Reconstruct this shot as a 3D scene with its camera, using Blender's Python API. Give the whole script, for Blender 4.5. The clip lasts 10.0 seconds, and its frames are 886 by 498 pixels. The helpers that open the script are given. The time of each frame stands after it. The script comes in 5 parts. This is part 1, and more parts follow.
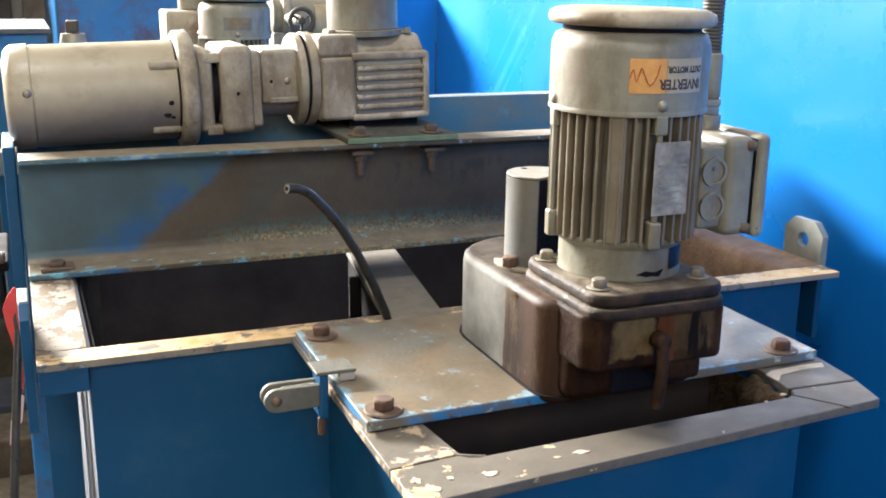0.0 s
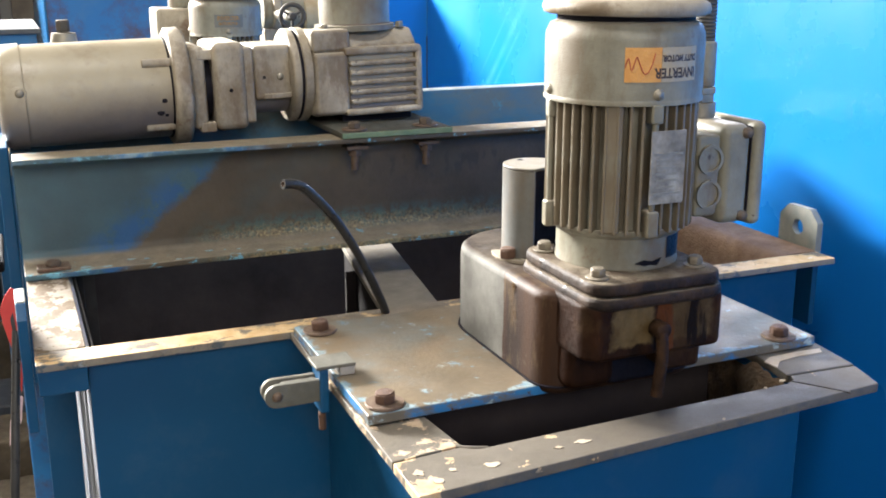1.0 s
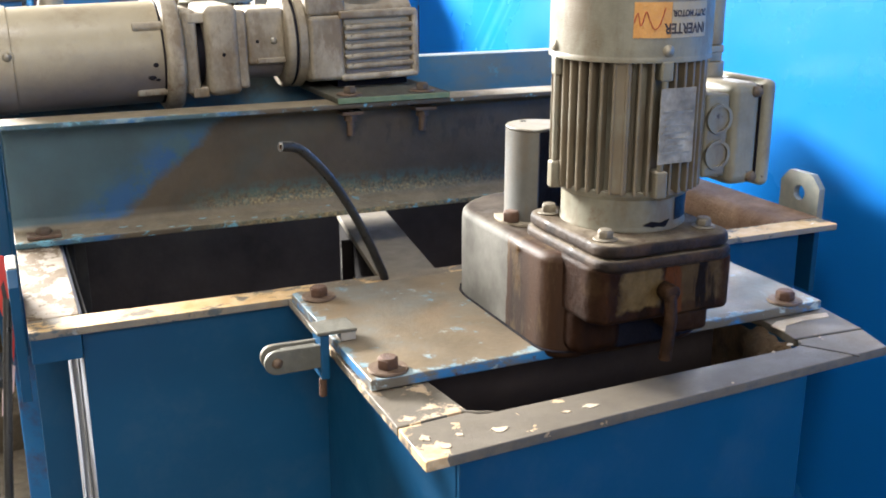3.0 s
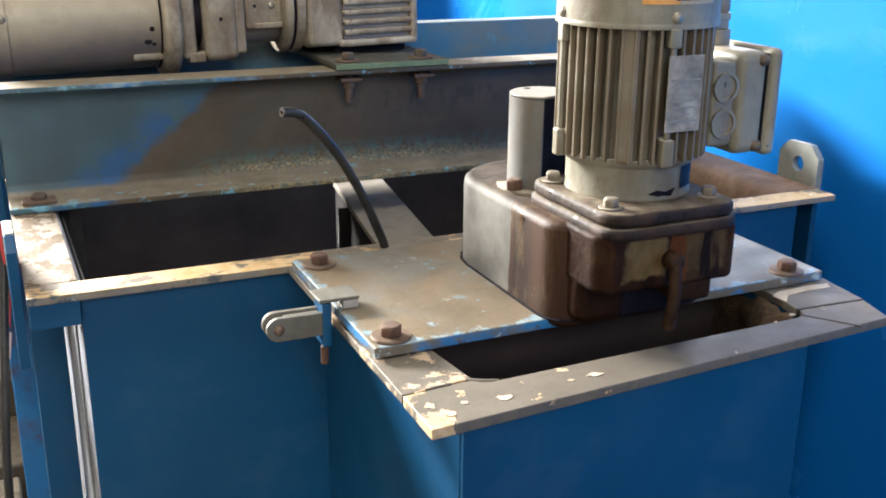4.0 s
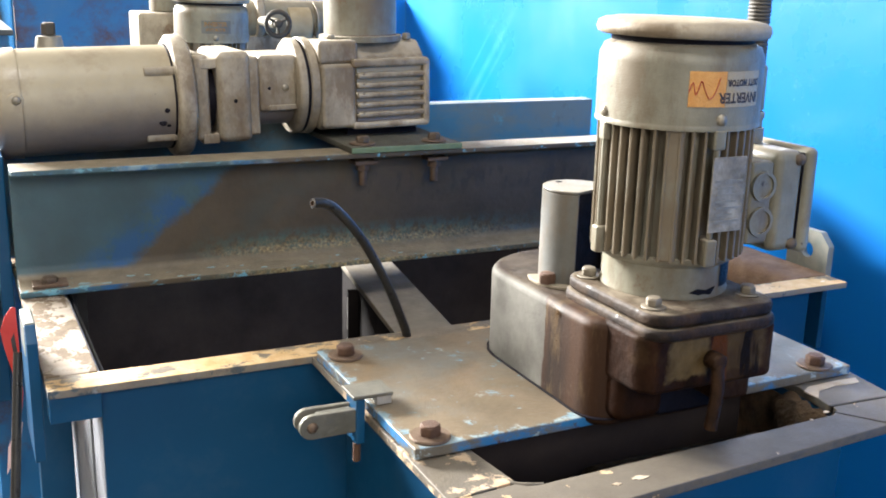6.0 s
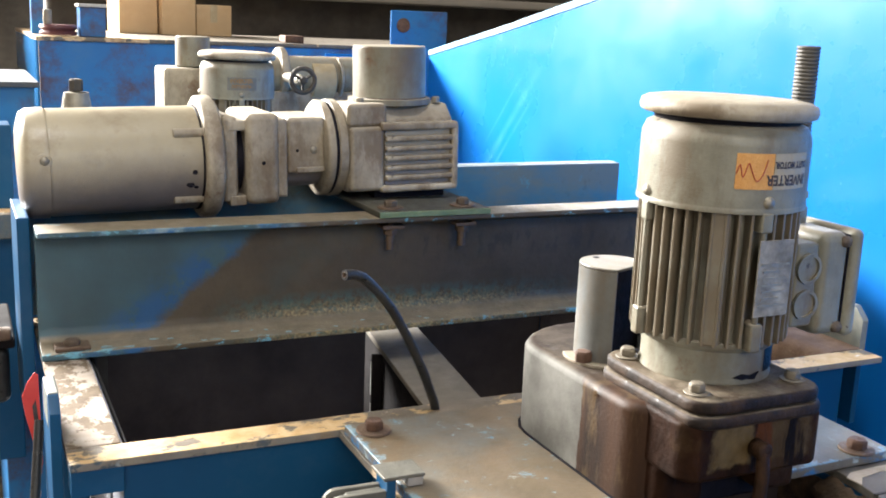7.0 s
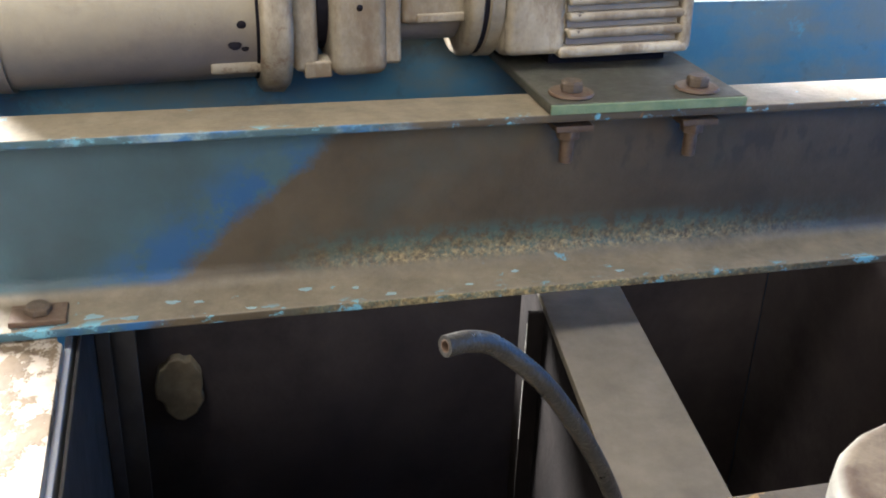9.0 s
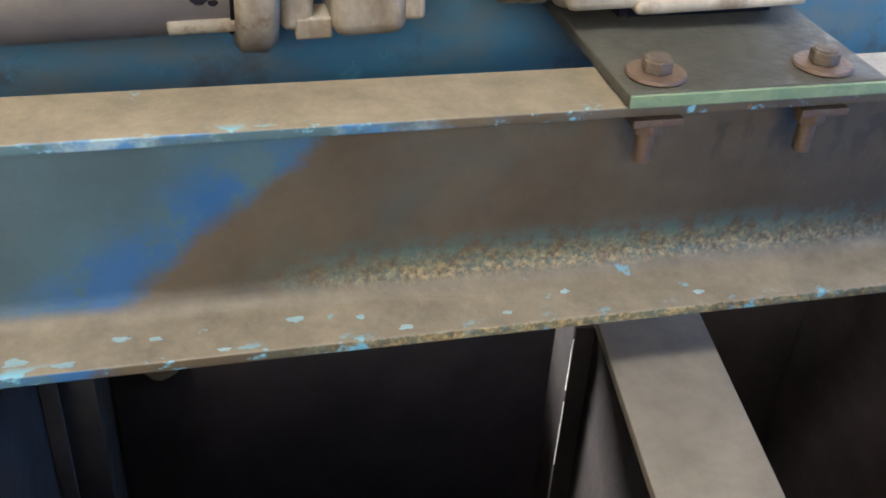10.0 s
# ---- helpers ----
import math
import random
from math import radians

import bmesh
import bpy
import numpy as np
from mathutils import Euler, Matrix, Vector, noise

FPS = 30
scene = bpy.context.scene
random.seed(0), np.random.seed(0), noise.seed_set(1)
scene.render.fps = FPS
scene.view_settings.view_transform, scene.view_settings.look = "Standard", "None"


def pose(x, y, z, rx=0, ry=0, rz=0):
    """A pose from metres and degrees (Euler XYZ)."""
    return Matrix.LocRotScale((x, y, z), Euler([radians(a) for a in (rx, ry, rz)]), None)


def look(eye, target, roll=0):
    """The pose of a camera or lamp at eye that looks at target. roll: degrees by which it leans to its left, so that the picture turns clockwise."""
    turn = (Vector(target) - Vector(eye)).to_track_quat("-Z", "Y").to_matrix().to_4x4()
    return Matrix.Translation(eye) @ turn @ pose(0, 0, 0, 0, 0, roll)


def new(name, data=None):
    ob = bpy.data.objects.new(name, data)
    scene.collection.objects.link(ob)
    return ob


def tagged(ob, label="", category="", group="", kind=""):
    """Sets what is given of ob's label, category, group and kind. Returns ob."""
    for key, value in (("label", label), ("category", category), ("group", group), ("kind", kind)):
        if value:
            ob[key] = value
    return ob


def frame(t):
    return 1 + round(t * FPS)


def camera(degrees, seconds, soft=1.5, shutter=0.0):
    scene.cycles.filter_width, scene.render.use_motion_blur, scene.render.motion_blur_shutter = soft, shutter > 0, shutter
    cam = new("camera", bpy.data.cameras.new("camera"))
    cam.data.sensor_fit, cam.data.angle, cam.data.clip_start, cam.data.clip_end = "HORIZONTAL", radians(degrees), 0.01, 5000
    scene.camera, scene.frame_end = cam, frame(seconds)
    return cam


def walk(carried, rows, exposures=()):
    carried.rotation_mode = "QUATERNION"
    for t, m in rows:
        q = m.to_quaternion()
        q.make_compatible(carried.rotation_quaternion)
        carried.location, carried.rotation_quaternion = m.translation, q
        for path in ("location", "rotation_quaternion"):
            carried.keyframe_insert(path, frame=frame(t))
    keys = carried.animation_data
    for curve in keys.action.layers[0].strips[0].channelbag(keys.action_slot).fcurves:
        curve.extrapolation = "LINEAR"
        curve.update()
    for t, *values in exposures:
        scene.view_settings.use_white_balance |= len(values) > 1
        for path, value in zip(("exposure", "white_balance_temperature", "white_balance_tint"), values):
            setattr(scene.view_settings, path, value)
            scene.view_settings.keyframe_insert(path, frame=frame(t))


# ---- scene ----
cam = camera(46.3, 10.0, soft=1.85)
PATH = [
    (0, (0.015, 0.162, 1.421), (0.75, 1.948, 0.902), 0.9),
    (0.5, (0.012, 0.163, 1.422), (0.761, 1.943, 0.901), 0.9),
    (1, (0.01, 0.163, 1.419), (0.757, 1.942, 0.89), 0.0),
    (1.5, (0.003, 0.163, 1.419), (0.746, 1.941, 0.882), 0.1),
    (2, (-0.003, 0.17, 1.417), (0.74, 1.947, 0.878), -0.0),
    (2.5, (-0.008, 0.18, 1.417), (0.743, 1.953, 0.874), 0.2),
    (3, (0.003, 0.186, 1.4), (0.767, 1.943, 0.827), 0.0),
    (3.2, (0.002, 0.19, 1.391), (0.768, 1.94, 0.799), 0.0),
    (4.3, (-0.015, 0.205, 1.398), (0.775, 1.931, 0.769), 0.8),
    (4.5, (-0.019, 0.213, 1.399), (0.786, 1.934, 0.772), 0.6),
    (5, (-0.036, 0.223, 1.404), (0.788, 1.945, 0.806), 0.3),
    (5.5, (-0.057, 0.231, 1.41), (0.789, 1.95, 0.836), 1.2),
    (5.7, (-0.061, 0.237, 1.416), (0.787, 1.962, 0.864), 1.3),
    (6.8, (-0.066, 0.267, 1.441), (0.779, 2.028, 1.008), 2.5),
    (7, (-0.074, 0.28, 1.446), (0.763, 2.045, 1.018), 2.4),
    (7.5, (-0.051, 0.334, 1.448), (0.732, 2.106, 0.954), 2.3),
    (8, (0.074, 0.458, 1.439), (0.782, 2.221, 0.815), 3.5),
    (8.5, (0.156, 0.662, 1.424), (0.689, 2.452, 0.708), 4.7),
    (9, (0.17, 0.863, 1.438), (0.639, 2.601, 0.566), 2.2),
    (9.5, (0.218, 0.998, 1.456), (0.664, 2.633, 0.395), 1.3),
    (10, (0.21, 1.108, 1.443), (0.65, 2.704, 0.321), 3.7),
]
walk(cam, [(t, look(eye, target, roll)) for t, eye, target, roll in PATH], [(0, 0.0), (5.5, 0.02), (7.0, -0.1), (7.5, -0.15), (8.0, -0.05), (8.5, 0.08), (9.0, 0.45), (9.5, 0.72), (10, 0.86)])

# ---- light: high windows on one side of a workshop, roof lights above ----
world = bpy.data.worlds.new("world")
scene.world = world
world.use_nodes = True
wn = world.node_tree.nodes
sky = wn.new("ShaderNodeTexSky")
sky.sky_type = "NISHITA"
sky.sun_disc = False
sky.sun_elevation, sky.sun_rotation = radians(50), radians(-80)
world.node_tree.links.new(sky.outputs[0], wn["Background"].inputs[0])
wn["Background"].inputs[1].default_value = 0.1


def area(name, eye, target, sx, sy, power, colour):
    data = bpy.data.lights.new(name, "AREA")
    data.shape, data.size, data.size_y, data.energy, data.color = "RECTANGLE", sx, sy, power, colour
    ob = new(name, data)
    ob.matrix_world = look(eye, target)
    return ob


area("side_window_light", (-2.6, 7.4, 3.65), (0.6, 1.5, 1.0), 2.8, 1.5, 4700, (1.0, 0.97, 0.92))
area("roof_light", (-0.7, 0.3, 5.6), (0.4, 1.4, 1.0), 0.9, 0.6, 130, (1.0, 0.97, 0.92))
# added fill lamp behind the camera, brightens the faces turned towards it
area("rear_fill_light", (-1.0, -4.6, 4.0), (0.6, 1.2, 1.0), 3.4, 1.8, 170, (1.0, 0.96, 0.9))


# ---- materials ----
def material(name):
    m = bpy.data.materials.new(name)
    m.use_nodes = True
    return m, m.node_tree.nodes, m.node_tree.links, m.node_tree.nodes["Principled BSDF"]


class Kit:
    """Short words for building a node material in object coordinates (metres)."""

    def __init__(self, name, rough=0.6, metal=0.0):
        self.m, self.n, self.l, self.p = material(name)
        self.p.inputs["Roughness"].default_value = rough
        self.p.inputs["Metallic"].default_value = metal
        self.co = self.n.new("ShaderNodeTexCoord").outputs["Object"]
        self.h = None

    def stretch(self, s):
        mp = self.n.new("ShaderNodeMapping")
        mp.inputs["Scale"].default_value = s
        self.l.new(self.co, mp.inputs["Vector"])
        return mp.outputs[0]

    def noise(self, scale, detail=6, rough=0.6, vec=None, lo=0.3, hi=0.7):
        t = self.n.new("ShaderNodeTexNoise")
        t.inputs["Scale"].default_value, t.inputs["Detail"].default_value, t.inputs["Roughness"].default_value = scale, detail, rough
        self.l.new(vec if vec is not None else self.co, t.inputs["Vector"])
        return self.ramp(t.outputs["Fac"], lo, hi)

    def ramp(self, v, lo, hi, a=0.0, b=1.0):
        r = self.n.new("ShaderNodeMapRange")
        for k, x in zip((1, 2, 3, 4), (lo, hi, a, b)):
            r.inputs[k].default_value = x
        self.l.new(v, r.inputs[0])
        return r.outputs[0]

    def axis(self, i):
        s = self.n.new("ShaderNodeSeparateXYZ")
        self.l.new(self.co, s.inputs[0])
        return s.outputs[i]

    def up(self, lo=0.5, hi=0.9):
        g = self.n.new("ShaderNodeNewGeometry")
        s = self.n.new("ShaderNodeSeparateXYZ")
        self.l.new(g.outputs["Normal"], s.inputs[0])
        return self.ramp(s.outputs[2], lo, hi)

    def math(self, op, a, b):
        q = self.n.new("ShaderNodeMath")
        q.operation = op
        for k, v in ((0, a), (1, b)):
            if isinstance(v, (int, float)):
                q.inputs[k].default_value = v
            else:
                self.l.new(v, q.inputs[k])
        return q.outputs[0]

    def mix(self, f, a, b):
        q = self.n.new("ShaderNodeMix")
        q.data_type = "RGBA"
        if isinstance(f, (int, float)):
            q.inputs[0].default_value = f
        else:
            self.l.new(f, q.inputs[0])
        for k, v in ((6, a), (7, b)):
            if isinstance(v, tuple):
                q.inputs[k].default_value = (*v, 1)
            else:
                self.l.new(v, q.inputs[k])
        return q.outputs[2]

    def done(self, colour, rough=None, bump=None, depth=0.0006, metal=None):
        if isinstance(colour, tuple):
            self.p.inputs["Base Color"].default_value = (*colour, 1)
        else:
            self.l.new(colour, self.p.inputs["Base Color"])
        if rough is not None:
            self.l.new(rough, self.p.inputs["Roughness"])
        if metal is not None:
            self.l.new(metal, self.p.inputs["Metallic"])
        if bump is not None:
            b = self.n.new("ShaderNodeBump")
            b.inputs["Strength"].default_value, b.inputs["Distance"].default_value = 1.0, depth
            self.l.new(bump, b.inputs["Height"])
            self.l.new(b.outputs[0], self.p.inputs["Normal"])
        return self.m


def m_blue(name, base=(0.003, 0.070, 0.172), deep=(0.003, 0.053, 0.135), rough=0.35, dust=0.10, rust=0.0, vary=1.0):
    k = Kit(name, rough)
    k.p.inputs["Specular IOR Level"].default_value = 0.3
    c = k.mix(k.noise(3.5), deep, base)
    c = k.mix(k.math("MULTIPLY", k.noise(14, 8, 0.7, lo=0.5, hi=0.75), dust), c, (0.16, 0.17, 0.15))
    if rust:
        c = k.mix(k.math("MULTIPLY", k.noise(5, 9, 0.75, lo=0.48, hi=0.64), rust), c, (0.085, 0.038, 0.028))
    return k.done(c, k.ramp(k.noise(9), 0, 1, rough - 0.06 * vary, rough + 0.14 * vary), k.noise(300, 3), 0.00006)


def m_sheet():
    """Smooth bright blue sheet with a few long pale scuffs and faint runs."""
    k = Kit("sheet_blue_paint", 0.28)
    k.p.inputs["Specular IOR Level"].default_value = 0.4
    c = k.mix(k.noise(1.3, 5), (0.0038, 0.122, 0.42), (0.0044, 0.138, 0.462))
    y, z = k.axis(1), k.axis(2)
    for y0, z0, wide, lo, hi in ((1.245, 1.055, 0.016, 1.02, 1.40), (1.20, 1.058, 0.007, 1.05, 1.32), (1.31, 1.055, 0.006, 1.12, 1.36)):
        d = k.math("ADD", k.math("MULTIPLY", k.math("SUBTRACT", y, y0), 0.724), k.math("MULTIPLY", k.math("SUBTRACT", z, z0), 0.69))
        mark = k.math("MULTIPLY", k.ramp(k.math("ABSOLUTE", d, 0.0), wide, 0.0), k.math("MULTIPLY", k.ramp(z, lo, lo + 0.05), k.ramp(z, hi, hi - 0.12)))
        mark = k.math("MULTIPLY", mark, k.noise(9, 6, 0.6, lo=0.3, hi=0.65))
        c = k.mix(k.math("MULTIPLY", mark, 0.32), c, (0.075, 0.30, 0.60))
    c = k.mix(k.noise(60, 5, 0.7, k.stretch((1, 1, 0.25)), 0.70, 0.74), c, (0.02, 0.20, 0.50))
    return k.done(c, k.ramp(k.noise(2.2, 6), 0, 1, 0.20, 0.36), k.noise(2.5, 3), 0.0015)


def m_rail():
    """Blue upright plate, smeared with brown-grey grease in large patches."""
    k = Kit("smeared_blue_plate", 0.4)
    c = k.mix(k.noise(4, 7, 0.6), (0.020, 0.10, 0.20), (0.050, 0.185, 0.29))
    c = k.mix(k.math("MULTIPLY", k.noise(5, 8, 0.65, k.stretch((1, 1, 1.8)), 0.42, 0.58), 0.75), c, (0.13, 0.15, 0.14))
    c = k.mix(k.math("MULTIPLY", k.noise(8, 8, 0.7, lo=0.54, hi=0.66), 0.7), c, (0.05, 0.035, 0.028))
    c = k.mix(k.noise(12, 9, 0.7, lo=0.60, hi=0.68), c, (0.06, 0.24, 0.34))
    # upward faces paler: the lit top edge is painted into the colour
    c = k.mix(k.up(0.6, 0.9), c, k.mix(k.noise(25, 7), (0.16, 0.23, 0.27), (0.26, 0.29, 0.29)))
    return k.done(c, k.ramp(k.noise(9), 0, 1, 0.32, 0.6), k.noise(240, 4), 0.0001)


def m_flange():
    """Dusty steel lip from which blue paint has flaked down to cream primer."""
    k = Kit("flaked_flange_paint", 0.6)
    dust = k.mix(k.noise(30, 8, 0.7), (0.11, 0.09, 0.068), (0.20, 0.168, 0.128))
    big = k.noise(7, 10, 0.68, k.stretch((1, 1.5, 1)), 0.495, 0.515)
    cream = k.mix(k.noise(45, 6), (0.50, 0.31, 0.13), (0.66, 0.50, 0.29))
    c = k.mix(big, dust, cream)
    c = k.mix(k.noise(17, 8, 0.6, lo=0.66, hi=0.68), c, (0.75, 0.72, 0.66))
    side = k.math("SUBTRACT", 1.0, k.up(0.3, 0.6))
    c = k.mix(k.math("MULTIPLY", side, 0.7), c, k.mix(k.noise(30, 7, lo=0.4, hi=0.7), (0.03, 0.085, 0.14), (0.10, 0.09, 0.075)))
    return k.done(c, k.ramp(k.noise(25), 0, 1, 0.42, 0.75), k.math("ADD", big, k.noise(220, 4)), 0.0005)


def m_glarelip():
    """Lip with window glare painted in as a pale base, and grey-brown dust in the hollows."""
    k = Kit("glare_pale_lip", 0.5)
    k.p.inputs["Specular IOR Level"].default_value = 0.15
    pale = k.mix(k.noise(30, 7), (0.30, 0.25, 0.20), (0.43, 0.38, 0.33))
    chip = k.noise(16, 10, 0.72, k.stretch((1.5, 1, 1)), 0.50, 0.53)
    c = k.mix(chip, pale, k.mix(k.noise(50, 6), (0.10, 0.07, 0.045), (0.19, 0.145, 0.10)))
    return k.done(c, k.ramp(k.noise(25), 0, 1, 0.6, 0.85), k.math("ADD", chip, k.noise(220, 4)), 0.0003)


def m_chipped():
    """Grey dusty lip where half the paint has come off to cream and rust."""
    k = Kit("chipped_lip_paint", 0.6)
    dust = k.mix(k.noise(20, 9, 0.7), (0.085, 0.072, 0.058), (0.15, 0.13, 0.10))
    chip = k.noise(18, 9, 0.70, lo=0.505, hi=0.53)
    cream = k.mix(k.noise(60, 6), (0.36, 0.24, 0.14), (0.56, 0.45, 0.32))
    c = k.mix(chip, dust, cream)
    c = k.mix(k.noise(28, 8, 0.7, lo=0.62, hi=0.66), c, (0.16, 0.08, 0.04))
    return k.done(c, k.ramp(k.noise(25), 0, 1, 0.45, 0.75), k.math("ADD", chip, k.noise(300, 4)), 0.0003)


LIPX, LIPY = -0.263, -0.477


def m_lip():
    """The same lip where grey dust covers nearly all the paint."""
    k = Kit("dusty_flange_paint", 0.6)
    c = k.mix(k.noise(10, 9, 0.75, lo=0.35, hi=0.65), (0.092, 0.079, 0.063), (0.142, 0.123, 0.098))
    c = k.mix(k.math("MULTIPLY", k.noise(3, 5, lo=0.45, hi=0.7), 0.6), c, (0.12, 0.10, 0.075))
    near = k.math("ADD", k.math("MULTIPLY", k.ramp(k.axis(0), LIPX + 0.11, LIPX), 0.09), k.math("MULTIPLY", k.ramp(k.axis(0), LIPX + 0.028, LIPX), 0.10))
    rim = k.math("MULTIPLY", k.ramp(k.axis(1), LIPY + 0.030, LIPY), 0.05)
    chip = k.ramp(k.math("ADD", k.noise(30, 9, 0.65, lo=0, hi=1), k.math("ADD", near, rim)), 0.655, 0.665)
    c = k.mix(chip, c, k.mix(k.noise(70, 6), (0.42, 0.26, 0.12), (0.58, 0.46, 0.30)))
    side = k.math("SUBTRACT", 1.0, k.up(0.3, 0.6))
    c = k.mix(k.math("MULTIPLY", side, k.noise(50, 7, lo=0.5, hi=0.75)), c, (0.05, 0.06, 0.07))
    return k.done(c, k.ramp(k.noise(25), 0, 1, 0.45, 0.7), k.math("ADD", chip, k.noise(300, 4)), 0.0002)


def m_plate():
    k = Kit("worn_blue_plate", 0.5)
    dust = k.mix(k.noise(9, 9, 0.7, lo=0.36, hi=0.64), (0.115, 0.09, 0.06), (0.20, 0.157, 0.106))
    dust = k.mix(k.math("MULTIPLY", k.noise(4, 6, lo=0.48, hi=0.66), 0.8), dust, (0.155, 0.105, 0.056))
    dust = k.mix(k.math("MULTIPLY", k.noise(6.5, 7, 0.6, lo=0.56, hi=0.70), 0.6), dust, (0.05, 0.04, 0.031))
    haze = k.math("MULTIPLY", k.noise(5.5, 8, 0.7, lo=0.48, hi=0.68), 0.85)
    c = k.mix(k.math("MULTIPLY", haze, 0.75), dust, (0.12, 0.155, 0.168))
    c = k.mix(k.noise(22, 9, 0.75, lo=0.62, hi=0.70), c, (0.14, 0.28, 0.37))
    worn = k.math("ADD", k.noise(34, 9, 0.75, lo=0, hi=1), k.math("MULTIPLY", k.math("MAXIMUM", k.ramp(k.axis(1), -0.092, -0.114), k.ramp(k.axis(0), -0.238, -0.254)), 0.16))
    c = k.mix(k.ramp(worn, 0.60, 0.66), c, k.mix(k.noise(60, 7), (0.09, 0.25, 0.38), (0.33, 0.37, 0.36)))
    side = k.math("SUBTRACT", 1.0, k.up(0.3, 0.6))
    edge = k.mix(k.noise(22, 9, 0.75, k.stretch((0.5, 1, 1)), 0.44, 0.54), (0.025, 0.17, 0.40), (0.13, 0.115, 0.09))
    edge = k.mix(k.noise(42, 8, 0.75, lo=0.58, hi=0.62), edge, (0.32, 0.40, 0.42))
    edge = k.mix(k.noise(15, 8, 0.75, lo=0.58, hi=0.62), edge, (0.085, 0.04, 0.023))
    c = k.mix(side, c, edge)
    return k.done(c, k.ramp(k.noise(12, 7), 0, 1, 0.34, 0.66), k.noise(180, 6), 0.00025)


def m_beam():
    """Channel beam: blue paint at one end, grown over with brown grease; dust and turquoise flakes on the lower lip."""
    k = Kit("greasy_beam_paint", 0.5)
    x, z = k.axis(0), k.axis(2)
    t = k.math("SUBTRACT", k.math("ADD", x, k.math("MULTIPLY", k.noise(16, 10, 0.78, lo=0, hi=1), 0.08)), k.math("MULTIPLY", z, 1.2))
    grown = k.ramp(t, 0.160, 0.180)
    near = k.math("MULTIPLY", k.math("MULTIPLY", k.ramp(t, 0.080, 0.14), k.ramp(z, 0.150, 0.110)), k.noise(22, 10, 0.75, lo=0.44, hi=0.56))
    blue = k.mix(near, k.mix(k.noise(8, 6), (0.045, 0.085, 0.10), (0.06, 0.135, 0.165)), (0.022, 0.10, 0.235))
    brown = k.mix(k.noise(9, 8, 0.65), (0.050, 0.038, 0.024), (0.102, 0.079, 0.049))
    brown = k.mix(k.noise(5, 5, lo=0.6, hi=0.9), brown, (0.055, 0.08, 0.075))
    brown = k.mix(k.math("MULTIPLY", k.math("MULTIPLY", k.ramp(x, 0.47, 0.5), 0.45), k.math("MULTIPLY", k.math("MULTIPLY", k.ramp(z, 0.085, 0.10), k.ramp(z, 0.135, 0.12)), k.noise(60, 3, 0.5, k.stretch((1, 1, 0.5)), 0.52, 0.6))), brown, (0.02, 0.017, 0.018))
    c = k.mix(grown, blue, brown)
    band = k.math("MULTIPLY", k.ramp(z, 0.055, 0.038), k.ramp(k.noise(70, 6, 0.7, lo=0.25, hi=0.75), 0.35, 0.6))
    band = k.math("MULTIPLY", band, k.math("MULTIPLY", k.ramp(x, 0.22, 0.34), k.ramp(x, 0.86, 0.60)))
    c = k.mix(band, c, (0.06, 0.115, 0.105))
    low = k.math("MULTIPLY", k.math("MULTIPLY", k.ramp(z, 0.042, 0.024), k.math("MULTIPLY", k.ramp(x, 0.24, 0.36), k.ramp(x, 0.80, 0.62))), k.ramp(k.noise(210, 5, 0.7, lo=0.2, hi=0.8), 0.2, 0.7))
    c = k.mix(low, c, k.mix(k.noise(260, 4, 0.7, lo=0.4, hi=0.6), (0.12, 0.092, 0.045), (0.42, 0.32, 0.155)))
    top = k.mix(k.noise(30, 9, 0.75), (0.12, 0.10, 0.07), (0.24, 0.20, 0.14))
    top = k.mix(k.noise(42, 8, 0.7, lo=0.645, hi=0.67), top, (0.15, 0.31, 0.37))
    c = k.mix(k.up(0.5, 0.8), c, top)
    y = k.axis(1)
    lip = k.math("MULTIPLY", k.ramp(y, -0.012, -0.020), k.noise(48, 8, 0.7, k.stretch((0.6, 1, 1)), 0.56, 0.60))
    c = k.mix(lip, c, (0.14, 0.36, 0.46))
    # upper flange front edge: blue paint plus a painted lit line, rubbed through in spots
    rim = k.math("MULTIPLY", k.math("MULTIPLY", k.ramp(y, -0.0205, -0.0215), k.ramp(z, 0.150, 0.156)), k.math("MULTIPLY", k.ramp(x, 0.46, 0.26), k.noise(26, 8, 0.7, k.stretch((0.5, 1, 1)), 0.46, 0.56)))
    c = k.mix(rim, c, k.mix(k.noise(60, 6, lo=0.45, hi=0.6), (0.04, 0.15, 0.32), (0.20, 0.30, 0.35)))
    spot = k.math("MULTIPLY", k.ramp(y, -0.019, -0.021), k.noise(26, 7, 0.7, lo=0.66, hi=0.69))
    c = k.mix(spot, c, (0.26, 0.12, 0.04))
    return k.done(c, k.ramp(k.noise(13), 0, 1, 0.35, 0.7), k.math("ADD", k.noise(150, 7), band), 0.0003)


